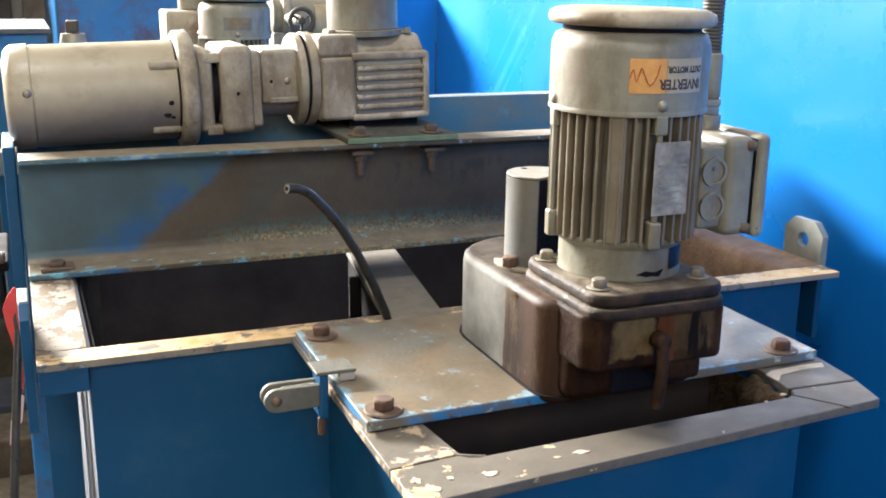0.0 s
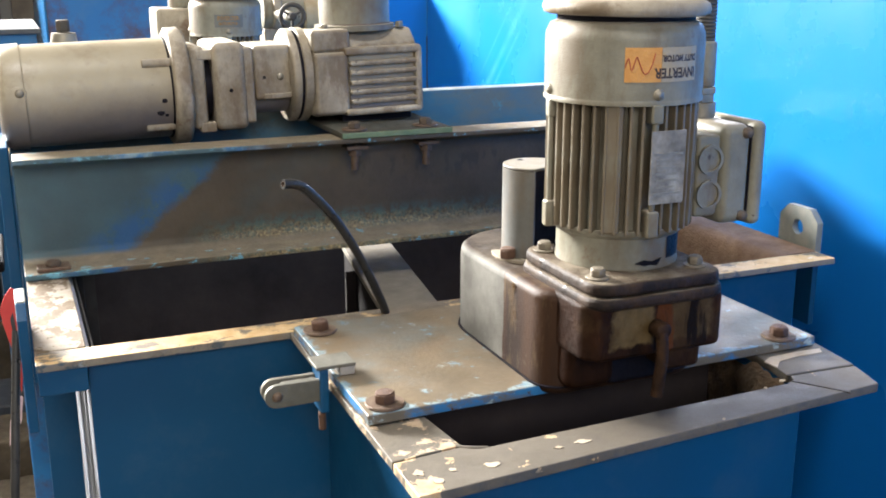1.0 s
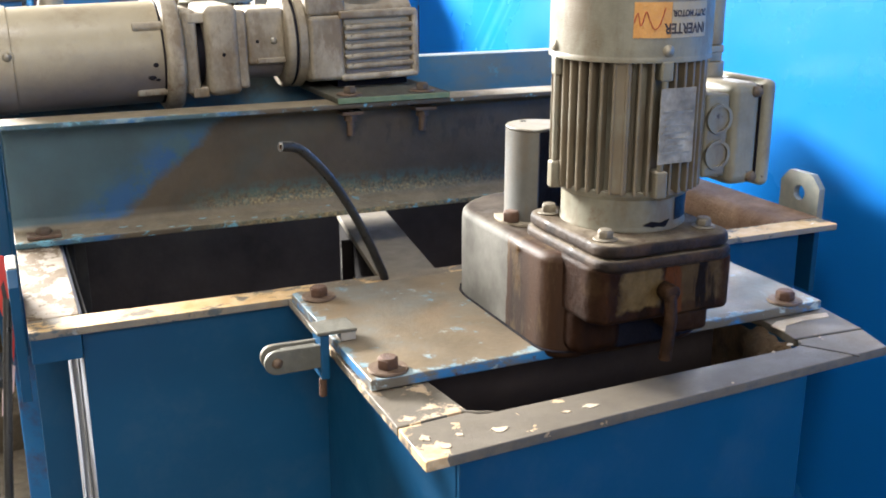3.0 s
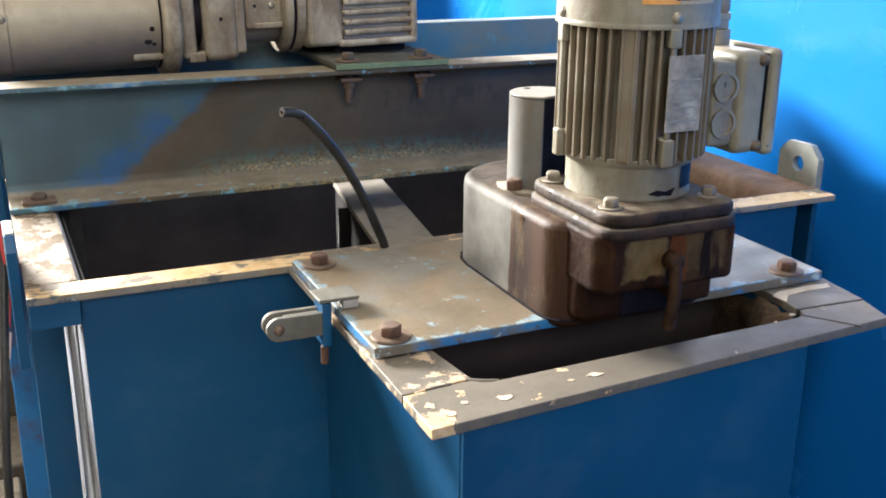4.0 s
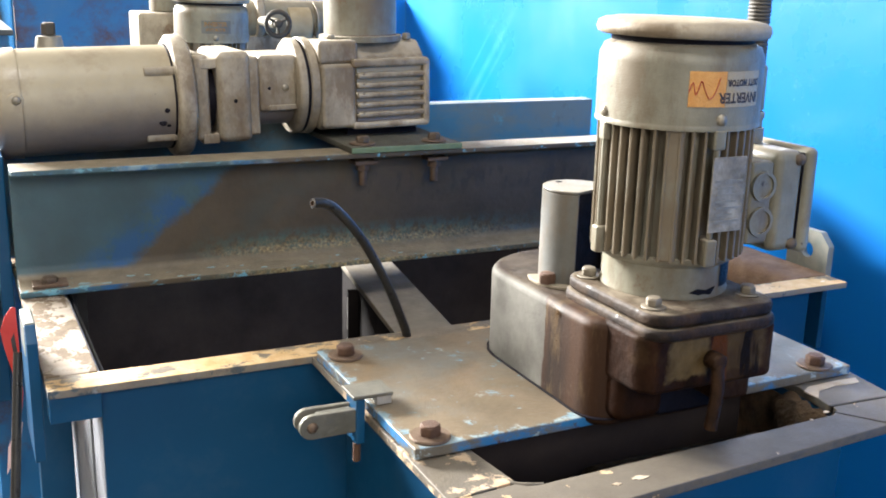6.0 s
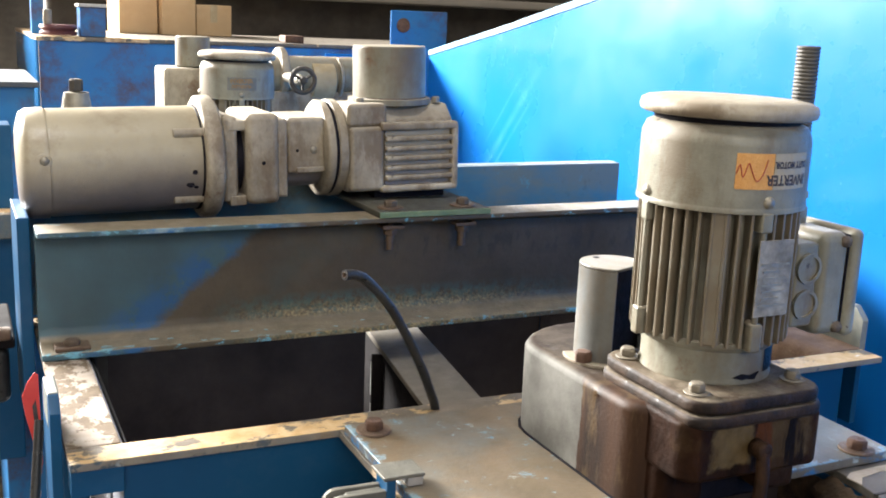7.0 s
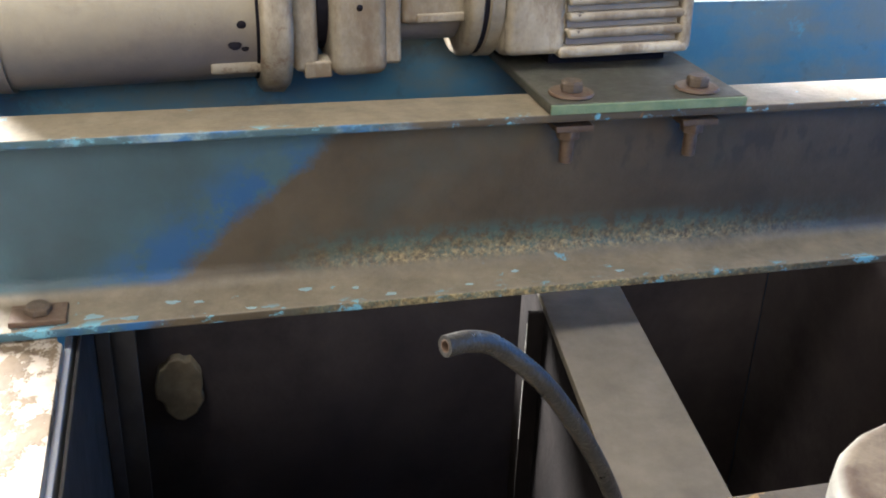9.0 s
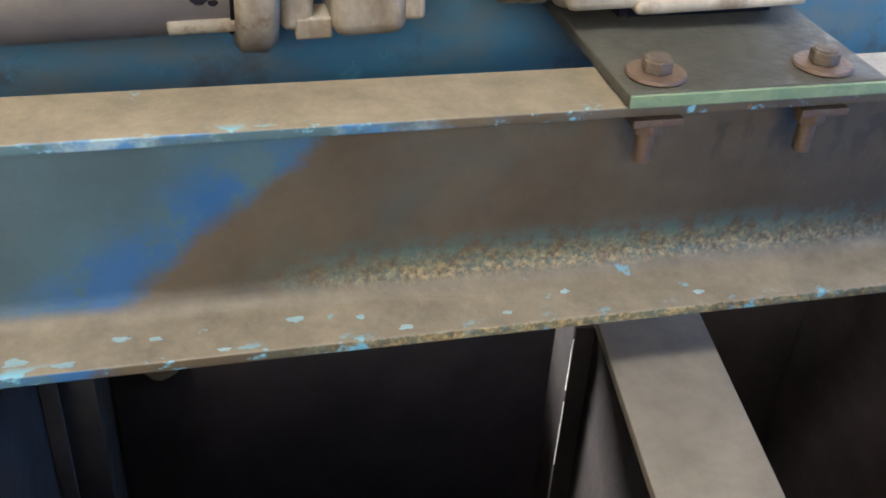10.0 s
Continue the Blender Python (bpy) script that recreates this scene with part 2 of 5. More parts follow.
def m_machine(name, light=(0.262, 0.255, 0.203), dark=(0.165, 0.158, 0.122), stain=0.6, rough=0.36):
    """Old grey machine enamel with tan dust and brown blotches."""
    k = Kit(name, rough)
    c = k.mix(k.noise(6, 8, 0.7, lo=0.36, hi=0.64), tuple(0.8 * v for v in dark), light)
    c = k.mix(k.math("MULTIPLY", k.noise(60, 5, 0.6, k.stretch((1, 1, 0.07)), 0.52, 0.75), 0.3), c, (0.10, 0.082, 0.06))
    c = k.mix(k.math("MULTIPLY", k.noise(22, 8, 0.7, k.stretch((1, 1, 0.45)), 0.47, 0.60), stain), c, (0.13, 0.088, 0.05))
    c = k.mix(k.math("MULTIPLY", k.up(0.55, 0.95), 0.6), c, (0.34, 0.305, 0.245))
    c = k.mix(k.noise(55, 6, 0.7, lo=0.66, hi=0.71), c, (0.05, 0.036, 0.03))
    c = k.mix(k.math("MULTIPLY", k.noise(14, 9, 0.75, lo=0.60, hi=0.66), stain), c, (0.14, 0.075, 0.04))
    return k.done(c, k.ramp(k.noise(18), 0, 1, rough - 0.08, rough + 0.25), k.noise(420, 4), 0.00012)


def m_shell_grey():
    """Silver-grey enamel with tan dust on top; bluish soot and underside shade painted in low down."""
    k = Kit("shaded_sooty_enamel", 0.36)
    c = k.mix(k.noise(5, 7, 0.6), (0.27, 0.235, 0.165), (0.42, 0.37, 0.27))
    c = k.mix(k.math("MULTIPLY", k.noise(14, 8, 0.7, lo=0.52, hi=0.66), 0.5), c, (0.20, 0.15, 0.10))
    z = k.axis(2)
    # soot and the shade of the underside, both put into colour by height
    soot_shade = k.math("MULTIPLY", k.ramp(k.math("ADD", z, k.math("MULTIPLY", k.noise(10, 7, 0.65, lo=0, hi=1), 0.06)), 0.120, 0.060), 0.8)
    c = k.mix(soot_shade, c, k.mix(k.noise(9, 6), (0.085, 0.080, 0.105), (0.17, 0.155, 0.165)))
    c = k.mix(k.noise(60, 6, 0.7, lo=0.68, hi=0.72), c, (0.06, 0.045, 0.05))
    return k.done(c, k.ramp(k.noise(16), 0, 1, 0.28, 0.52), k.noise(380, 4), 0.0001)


def m_oily():
    """Grey gear case, wet with brown oil that has run down its front."""
    k = Kit("oil_stained_enamel", 0.4)
    k.p.inputs["Specular IOR Level"].default_value = 0.25
    grey = k.mix(k.noise(12, 7, lo=0.4, hi=0.62), (0.090, 0.087, 0.078), (0.165, 0.160, 0.146))
    y = k.axis(1)
    runs = k.noise(26, 7, 0.6, k.stretch((1, 1, 0.12)), 0.35, 0.7)
    t = k.math("ADD", k.math("ADD", y, k.math("MULTIPLY", runs, 0.05)), k.math("MULTIPLY", k.noise(45, 7, 0.7, lo=0, hi=1), 0.022))
    oil = k.ramp(t, 0.108, 0.102)
    brown = k.mix(runs, (0.009, 0.004, 0.003), (0.048, 0.021, 0.009))
    brown = k.mix(k.math("MULTIPLY", k.noise(34, 8, 0.7, k.stretch((1, 1, 0.2)), 0.52, 0.60), 0.7), brown, (0.085, 0.054, 0.026))
    c = k.mix(oil, grey, brown)
    dusty = k.math("MULTIPLY", k.up(0.6, 0.95), k.noise(30, 7, lo=0.15, hi=0.4))
    c = k.mix(k.math("MULTIPLY", dusty, k.ramp(y, 0.03, 0.07)), c, k.mix(k.noise(18, 7, 0.7, lo=0.4, hi=0.6), (0.036, 0.024, 0.017), (0.085, 0.068, 0.050)))
    return k.done(c, k.math("SUBTRACT", k.ramp(oil, 0, 1, 0.75, 0.62), k.math("MULTIPLY", k.math("MULTIPLY", oil, k.noise(22, 6, 0.6, lo=0.58, hi=0.66)), 0.4)), k.noise(260, 5), 0.00015)


def m_front():
    """Rust and oil over the front of the gear case, with khaki enamel left between the runs."""
    k = Kit("rusty_oiled_casting", 0.5)
    k.p.inputs["Specular IOR Level"].default_value = 0.08
    runs = k.noise(24, 8, 0.65, k.stretch((1, 1, 0.3)), 0.35, 0.65)
    c = k.mix(runs, (0.006, 0.003, 0.002), (0.030, 0.012, 0.006))
    x, z = k.axis(0), k.axis(2)
    edge = k.math("MULTIPLY", k.noise(40, 6, 0.7, lo=0, hi=1), 0.022)
    xw = k.math("ADD", x, edge)
    left = k.math("MULTIPLY", k.ramp(xw, -0.046, -0.040), k.ramp(xw, 0.004, -0.002))
    right = k.math("MULTIPLY", k.ramp(xw, 0.016, 0.022), k.ramp(xw, 0.072, 0.064))
    panel_z = k.math("MULTIPLY", k.ramp(k.math("ADD", z, edge), 0.066, 0.070), k.ramp(z, 0.103, 0.097))
    khaki = k.mix(k.noise(60, 6), (0.070, 0.046, 0.020), (0.140, 0.100, 0.050))
    bare = k.math("MULTIPLY", k.math("ADD", left, k.math("MULTIPLY", right, 0.6)), panel_z)
    c = k.mix(bare, c, khaki)
    c = k.mix(k.math("MULTIPLY", k.noise(15, 8, 0.6, k.stretch((1, 1, 0.6)), 0.54, 0.62), 0.6), c, (0.045, 0.026, 0.012))
    c = k.mix(k.noise(38, 6, 0.6, k.stretch((1, 1, 0.18)), 0.60, 0.66), c, (0.085, 0.028, 0.009))
    c = k.mix(k.noise(28, 6, 0.6, k.stretch((1, 1, 0.15)), 0.60, 0.65), c, (0.008, 0.005, 0.004))
    return k.done(c, k.ramp(k.noise(30), 0, 1, 0.5, 0.75), k.noise(90, 7), 0.0007)


def m_simple(name, a, b, scale=20, rough=0.6, metal=0.0, depth=0.0003):
    k = Kit(name, rough, metal)
    c = k.mix(k.noise(scale, 7, 0.65), a, b)
    c = k.mix(k.noise(scale * 0.2, 4, lo=0.4, hi=0.8), c, tuple(0.75 * v for v in a))
    return k.done(c, k.ramp(k.noise(scale * 1.7), 0, 1, max(0.08, rough - 0.12), min(1, rough + 0.15)), k.noise(scale * 6, 4), depth)


def m_oilflange():
    """Flange with dusty top and oil soaked rim."""
    k = Kit("oil_soaked_flange", 0.35)
    k.p.inputs["Specular IOR Level"].default_value = 0.3
    top = k.mix(k.noise(26, 9, 0.7, lo=0.42, hi=0.6), (0.060, 0.042, 0.026), (0.155, 0.128, 0.092))
    rim = k.mix(k.noise(30, 8, 0.7, k.stretch((1, 1, 0.6)), 0.4, 0.62), (0.008, 0.004, 0.003), (0.042, 0.022, 0.010))
    return k.done(k.mix(k.up(0.75, 0.97), rim, top), k.ramp(k.noise(40, 5, lo=0.60, hi=0.70), 0, 1, 0.66, 0.20), k.noise(120, 6), 0.0006)


OILFLANGE = m_oilflange()
OILRUST = m_simple("oiled_rust", (0.010, 0.005, 0.003), (0.042, 0.021, 0.011), 60, 0.5, 0.0, 0.0006)
NEAR_BLACK = m_simple("near_black", (0.006, 0.005, 0.006), (0.014, 0.011, 0.011), 16, 0.85)
COVER = m_machine("pale_cover_enamel", (0.165, 0.170, 0.165), (0.11, 0.112, 0.106), 0.4, 0.45)
STAIN = m_simple("dark_blue_stain", (0.006, 0.008, 0.014), (0.018, 0.023, 0.036), 60, 0.4)
# near black: the shade inside the tank is put into this colour
INSIDE = m_simple("shaded_tank_wall", (0.026, 0.021, 0.023), (0.052, 0.042, 0.041), 12, 0.6)
for dull in (NEAR_BLACK, INSIDE, OILRUST):
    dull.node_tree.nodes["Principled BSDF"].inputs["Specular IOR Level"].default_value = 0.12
CRUST = m_simple("rusty_crust", (0.025, 0.016, 0.010), (0.15, 0.095, 0.052), 32, 0.9, 0.0, 0.002)
BLUE = m_blue("tank_blue_paint")
# pale grey pair: bright reflection on the side wall and its darker line
LIT_WALL = m_simple("lit_side_wall", (0.36, 0.38, 0.43), (0.46, 0.48, 0.53), 10, 0.42, 0.25)
LIT_WALL_LINE = m_simple("lit_wall_line", (0.22, 0.24, 0.27), (0.32, 0.34, 0.37), 20, 0.5, 0.4)
BLUE_GLOSS = m_blue("glossy_blue_paint", (0.012, 0.11, 0.27), (0.012, 0.10, 0.25), 0.16, 0.05)
SHEET = m_sheet()
# pale blue: the light along the hopper's edge is put into the colour
RIM = m_blue("lit_rim_paint", (0.30, 0.46, 0.58), (0.16, 0.36, 0.55), 0.35, 0.3)
RAIL = m_rail()
FAR_BLUE = m_blue("far_blue_paint", (0.02, 0.17, 0.42), (0.02, 0.13, 0.34), 0.4, 0.2, 0.9)
CHIPPED, GLARELIP = m_chipped(), m_glarelip()
FLANGE, LIP, PLATE, BEAM = m_flange(), m_lip(), m_plate(), m_beam()
MOTOR = m_machine("motor_grey_enamel")
DUSTY = m_machine("dusty_grey_enamel", (0.45, 0.395, 0.305), (0.23, 0.195, 0.145), 0.75, 0.48)
SHELL_GREY = m_shell_grey()
OILY, FRONT = m_oily(), m_front()
RUST = m_simple("rusty_bolt", (0.055, 0.026, 0.017), (0.16, 0.085, 0.052), 110, 0.65, 0.1, 0.0006)
BOLT = m_simple("brown_bolt", (0.07, 0.05, 0.036), (0.18, 0.14, 0.105), 100, 0.6, 0.2, 0.0005)
WASHER = m_simple("dull_washer", (0.095, 0.058, 0.04), (0.21, 0.15, 0.105), 70, 0.55, 0.3)
CAKE = m_simple("caked_brown_dust", (0.13, 0.078, 0.05), (0.25, 0.165, 0.115), 30, 0.85, 0.0, 0.001)
CLEVIS = m_simple("grimy_grey_casting", (0.10, 0.10, 0.085), (0.20, 0.19, 0.16), 45, 0.55, 0.2)
STEEL = m_simple("dusty_steel", (0.24, 0.22, 0.18), (0.36, 0.33, 0.27), 60, 0.45, 0.5)
GREYTOP = m_simple("dull_bench_top", (0.05, 0.06, 0.075), (0.10, 0.11, 0.125), 8, 0.6)
GREYSIDE = m_simple("dark_grey_wall", (0.018, 0.017, 0.017), (0.045, 0.042, 0.042), 14, 0.8)
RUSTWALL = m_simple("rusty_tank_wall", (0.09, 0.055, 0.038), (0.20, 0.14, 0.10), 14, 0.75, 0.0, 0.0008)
BAR = m_simple("dusty_bar", (0.13, 0.112, 0.086), (0.21, 0.182, 0.142), 25, 0.6)
RUBBER = m_simple("black_rubber", (0.012, 0.012, 0.013), (0.03, 0.03, 0.03), 60, 0.35)
# black for oil and gaskets, and for shade put into gaps and recesses
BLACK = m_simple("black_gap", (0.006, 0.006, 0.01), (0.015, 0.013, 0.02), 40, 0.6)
for dull in (BLACK, STAIN):
    dull.node_tree.nodes["Principled BSDF"].inputs["Specular IOR Level"].default_value = 0.1
GREEN = m_simple("green_dusty_plate", (0.044, 0.043, 0.033), (0.082, 0.078, 0.060), 28, 0.6)
GREEN_EDGE = m_simple("green_plate_edge", (0.10, 0.17, 0.10), (0.22, 0.27, 0.16), 50, 0.6)
NAMEPLATE = m_simple("worn_nameplate", (0.12, 0.11, 0.093), (0.46, 0.43, 0.375), 70, 0.45, 0.0)
ORANGE = m_simple("orange_sticker", (0.60, 0.28, 0.07), (0.72, 0.40, 0.13), 60, 0.5)
PALE = m_simple("worn_sticker", (0.33, 0.31, 0.26), (0.50, 0.40, 0.24), 50, 0.5)
INK = m_simple("dark_print", (0.03, 0.025, 0.03), (0.07, 0.05, 0.045), 90, 0.5)
GOLD = m_simple("rubbed_gold_print", (0.16, 0.085, 0.03), (0.36, 0.20, 0.06), 90, 0.5)
RED_INK = m_simple("red_print", (0.40, 0.06, 0.03), (0.5, 0.10, 0.05), 90, 0.5)
RED = m_simple("red_tag_plastic", (0.55, 0.035, 0.03), (0.68, 0.07, 0.05), 30, 0.4)
PINK = m_simple("pale_tag_paper", (0.62, 0.42, 0.44), (0.72, 0.55, 0.55), 30, 0.7)
CARD = m_simple("cardboard", (0.48, 0.33, 0.18), (0.58, 0.42, 0.25), 12, 0.85)
DARK = m_simple("dark_machine", (0.03, 0.026, 0.022), (0.075, 0.062, 0.05), 9, 0.7)
CONCRETE = m_simple("workshop_concrete", (0.085, 0.075, 0.060), (0.16, 0.142, 0.115), 6, 0.8)
HOSEGREY = m_simple("dusty_conduit", (0.06, 0.056, 0.05), (0.12, 0.11, 0.095), 30, 0.6)
FBOLT = m_simple("grimy_bolt", (0.13, 0.11, 0.082), (0.24, 0.21, 0.165), 80, 0.5, 0.2)
WALLP = m_simple("workshop_wall", (0.20, 0.18, 0.155), (0.30, 0.275, 0.24), 2, 0.85)
CREAMSPOT = m_simple("cream_primer", (0.46, 0.36, 0.25), (0.62, 0.56, 0.46), 60, 0.6)
CREAM = m_simple("cream_patch", (0.34, 0.27, 0.16), (0.50, 0.42, 0.28), 40, 0.7)
DEPOSIT = m_simple("caked_deposit", (0.065, 0.048, 0.03), (0.16, 0.125, 0.078), 30, 0.8)
WHITE = m_simple("white_paint_drip", (0.34, 0.33, 0.31), (0.55, 0.53, 0.50), 60, 0.5)
YELLOW = m_simple("yellow_paint", (0.60, 0.36, 0.03), (0.72, 0.46, 0.05), 20, 0.5)


# ---- mesh words ----
BASE = {}


def finish(bm, name, mat, at):
    bm.transform(Matrix.Translation(-Vector(at)))
    bmesh.ops.recalc_face_normals(bm, faces=bm.faces)
    for f in bm.faces:
        f.smooth = True
    for e in bm.edges:
        if len(e.link_faces) != 2 or e.calc_face_angle(0) > 0.95:
            e.smooth = False
    bm.normal_update()
    area = {f: f.calc_area() for f in bm.faces}
    weighted = []
    for f in bm.faces:
        for v in f.verts:
            n = Vector((0, 0, 0))
            for g in v.link_faces:
                if g.normal.dot(f.normal) > 0.58:
                    n += area[g] * g.normal
            weighted.append(n.normalized() if n.length > 1e-14 else f.normal.copy())
    me = bpy.data.meshes.new(name)
    bm.to_mesh(me)
    bm.free()
    me.normals_split_custom_set(weighted)
    me.materials.append(mat)
    return me


def thing(name, at, label, category, group="", kind=""):
    ob = new(name)
    ob.location = at
    BASE[ob] = Vector(at)
    return tagged(ob, label, category, group, kind)


def part(name, bm, mat, parent, label=""):
    """One mesh under a thing or a part; the bmesh is in world metres."""
    ob = new(name, finish(bm, name, mat, BASE[parent]))
    ob.parent = parent
    BASE[ob] = BASE[parent]
    return tagged(ob, label)


def solid(name, bm, mat, at, label, category, group="", kind=""):
    """A thing that is one mesh."""
    ob = new(name, finish(bm, name, mat, at))
    ob.location = at
    BASE[ob] = Vector(at)
    return tagged(ob, label, category, group, kind)


def B():
    return bmesh.new()


def move(bm, start, m):
    bm.verts.ensure_lookup_table()
    bmesh.ops.transform(bm, matrix=m, verts=bm.verts[start:])


def prism(bm, pts, z0, z1, bevel=0.0, m=None, seg=2):
    """A plan outline (x, y) drawn up from z0 to z1."""
    tmp = bmesh.new()
    lo = [tmp.verts.new((x, y, z0)) for x, y in pts]
    hi = [tmp.verts.new((x, y, z1)) for x, y in pts]
    n = len(pts)
    tmp.faces.new(lo[::-1])
    tmp.faces.new(hi)
    for i in range(n):
        tmp.faces.new((lo[i], lo[(i + 1) % n], hi[(i + 1) % n], hi[i]))
    if bevel:
        tmp.normal_update()
        edges = [e for e in tmp.edges if e.calc_face_angle(0) > 0.6]
        bmesh.ops.bevel(tmp, geom=edges, offset=bevel, segments=seg, profile=0.5, affect="EDGES", clamp_overlap=True)
    if m is not None:
        tmp.transform(m)
    add(bm, tmp)
    return bm


def add(bm, tmp):
    me = bpy.data.meshes.new("scratch")
    tmp.to_mesh(me)
    tmp.free()
    bm.from_mesh(me)
    bpy.data.meshes.remove(me)


def box(bm, x0, x1, y0, y1, z0, z1, bevel=0.0015, m=None, seg=2):
    return prism(bm, [(x0, y0), (x1, y0), (x1, y1), (x0, y1)], z0, z1, bevel, m, seg)


def lathe(bm, prof, m=None, n=40):
    """A profile of (radius, height) turned round z."""
    tmp = bmesh.new()
    rings = []
    for r, z in prof:
        if r < 1e-6:
            rings.append([tmp.verts.new((0, 0, z))])
        else:
            rings.append([tmp.verts.new((r * math.cos(2 * math.pi * i / n), r * math.sin(2 * math.pi * i / n), z)) for i in range(n)])
    for a, b in zip(rings, rings[1:]):
        for i in range(n):
            j = (i + 1) % n
            if len(a) == 1 and len(b) > 1:
                tmp.faces.new((a[0], b[i], b[j]))
            elif len(b) == 1 and len(a) > 1:
                tmp.faces.new((a[i], a[j], b[0]))
            elif len(a) > 1:
                tmp.faces.new((a[i], a[j], b[j], b[i]))
    if m is not None:
        tmp.transform(m)
    add(bm, tmp)
    return bm


def can(bm, x, y, z0, z1, r, bevel=0.002, n=32):
    b = min(bevel, r * 0.5, (z1 - z0) * 0.45)
    return lathe(bm, [(0, z0), (r - b, z0), (r, z0 + b), (r, z1 - b), (r - b, z1), (0, z1)], Matrix.Translation((x, y, 0)), n)


ALONG_X = Matrix.Rotation(radians(90), 4, "Y")
ALONG_Y = Matrix.Rotation(radians(-90), 4, "X")


def can_x(bm, x0, x1, y, z, r, bevel=0.003, n=40):
    b = min(bevel, r * 0.5, (x1 - x0) * 0.45)
    return lathe(bm, [(0, x0), (r - b, x0), (r, x0 + b), (r, x1 - b), (r - b, x1), (0, x1)], Matrix.Translation((0, y, z)) @ ALONG_X, n)


def can_y(bm, y0, y1, x, z, r, bevel=0.002, n=32):
    b = min(bevel, r * 0.5, (y1 - y0) * 0.45)
    return lathe(bm, [(0, y0), (r - b, y0), (r, y0 + b), (r, y1 - b), (r - b, y1), (0, y1)], Matrix.Translation((x, 0, z)) @ ALONG_Y, n)


def tube(bm, pts, r, n=12, bore=0.0):
    """A round hose through points, with an open bore where bore is given."""
    pts = [Vector(p) for p in pts]
    tmp = bmesh.new()
    rings = []
    for i, p in enumerate(pts):
        d = (pts[min(i + 1, len(pts) - 1)] - pts[max(i - 1, 0)]).normalized()
        u = d.cross(Vector((0.3, 1, 0.2))).normalized()
        v = d.cross(u)
        rings.append([[tmp.verts.new(p + q * (math.cos(2 * math.pi * k / n) * u + math.sin(2 * math.pi * k / n) * v)) for k in range(n)] for q in ((r, bore) if bore else (r,))])
    for a, b in zip(rings, rings[1:]):
        for s in range(len(a)):
            for k in range(n):
                tmp.faces.new((a[s][k], a[s][(k + 1) % n], b[s][(k + 1) % n], b[s][k]))
    for end in (rings[0], rings[-1]):
        if bore:
            for k in range(n):
                tmp.faces.new((end[0][k], end[0][(k + 1) % n], end[1][(k + 1) % n], end[1][k]))
        else:
            tmp.faces.new(end[0])
    add(bm, tmp)
    return bm


def hexa(r, turn=0.0):
    return [(r * math.cos(radians(60 * i + turn)), r * math.sin(radians(60 * i + turn))) for i in range(6)]


def hex_head(bm, x, y, z0, z1, r, turn=0.0):
    prism(bm, [(x + a, y + b) for a, b in hexa(r, turn)], z0, z1, 0.0012)
    can(bm, x, y, z1 - 0.001, z1 + 0.0012, r * 0.8, 0.0005, 16)
    return bm


def smooth_path(ctrl, n=10):
    """Catmull-Rom through a few points."""
    p = [Vector(c) for c in ctrl]
    p = [2 * p[0] - p[1], *p, 2 * p[-1] - p[-2]]
    out = []
    for i in range(1, len(p) - 2):
        for k in range(n):
            t = k / n
            out.append(0.5 * (2 * p[i] + (p[i + 1] - p[i - 1]) * t + (2 * p[i - 1] - 5 * p[i] + 4 * p[i + 1] - p[i + 2]) * t * t + (3 * p[i] - p[i - 1] - 3 * p[i + 1] + p[i + 2]) * t ** 3))
    return [*out, p[-2]]


def plate_bolt(x, y, z, label, r=0.0125, w=0.023, turn=10.0, h=0.011, mat=RUST):
    """A hex bolt on a wide washer, standing on z."""
    t = thing("hex_bolt", (x, y, z), label, "bolt", "plate bolts")
    part("washer", lathe(B(), [(0.008, z), (w - 0.001, z), (w, z + 0.0012), (w - 0.001, z + 0.003), (0.008, z + 0.003), (0.008, z)], Matrix.Translation((x, y, 0)), 28), WASHER, t, "dull worn washer")
    part("bolt_head", hex_head(B(), x, y, z + 0.003, z + 0.003 + h, r, turn), mat, t)
    return t


# ---- workshop shell ----
def structure(name, bm, mat, at, label, category):
    return solid(name, bm, mat, at, label, category, kind="structure")


structure("floor", box(B(), -6, 8, -6, 10, -0.2, 0, 0), CONCRETE, (0, 0, 0), "grey dusty concrete workshop floor", "floor")
structure("wall_west", box(B(), -6.2, -6, -6, 10, 0, 6.2, 0), WALLP, (-6.2, 0, 0), "plain dull workshop wall", "wall")
structure("wall_east", box(B(), 8, 8.2, -6, 10, 0, 6.2, 0), WALLP, (8, 0, 0), "plain dull workshop wall", "wall")
structure("wall_south", box(B(), -6, 8, -6.2, -6, 0, 6.2, 0), WALLP, (0, -6.2, 0), "plain dull workshop wall", "wall")
structure("wall_north", box(B(), -6, 8, 10, 10.2, 0, 6.2, 0), DARK, (0, 10, 0), "dark workshop wall in the distance", "wall")
structure("ceiling", box(B(), -6.2, 8.2, -6.2, 10.2, 6.2, 6.4, 0), WALLP, (0, 0, 6.2), "plain dull workshop ceiling", "ceiling")

# ---- the tank ----
tank = thing("steel_tank", (0.55, 1.35, 0), "blue painted steel tank with flaking dusty flanges, open on top", "tank")


def panel(x0, x1, y0, y1, z0, z1, mat, name, label="", bevel=0.001):
    return part(name, box(B(), x0, x1, y0, y1, z0, z1, bevel), mat, tank, label)


WT = 0.006
panel(0.063, 1.064, 1.318, 1.318 + WT, 0.02, 0.990, BLUE, "front_wall")
# left side wall carries its bright reflection as a pale colour
side = panel(0.063, 0.063 + WT, 1.326, 2.150, 0.02, 0.990, LIT_WALL, "side_wall", "side wall painted pale for the light it reflects")
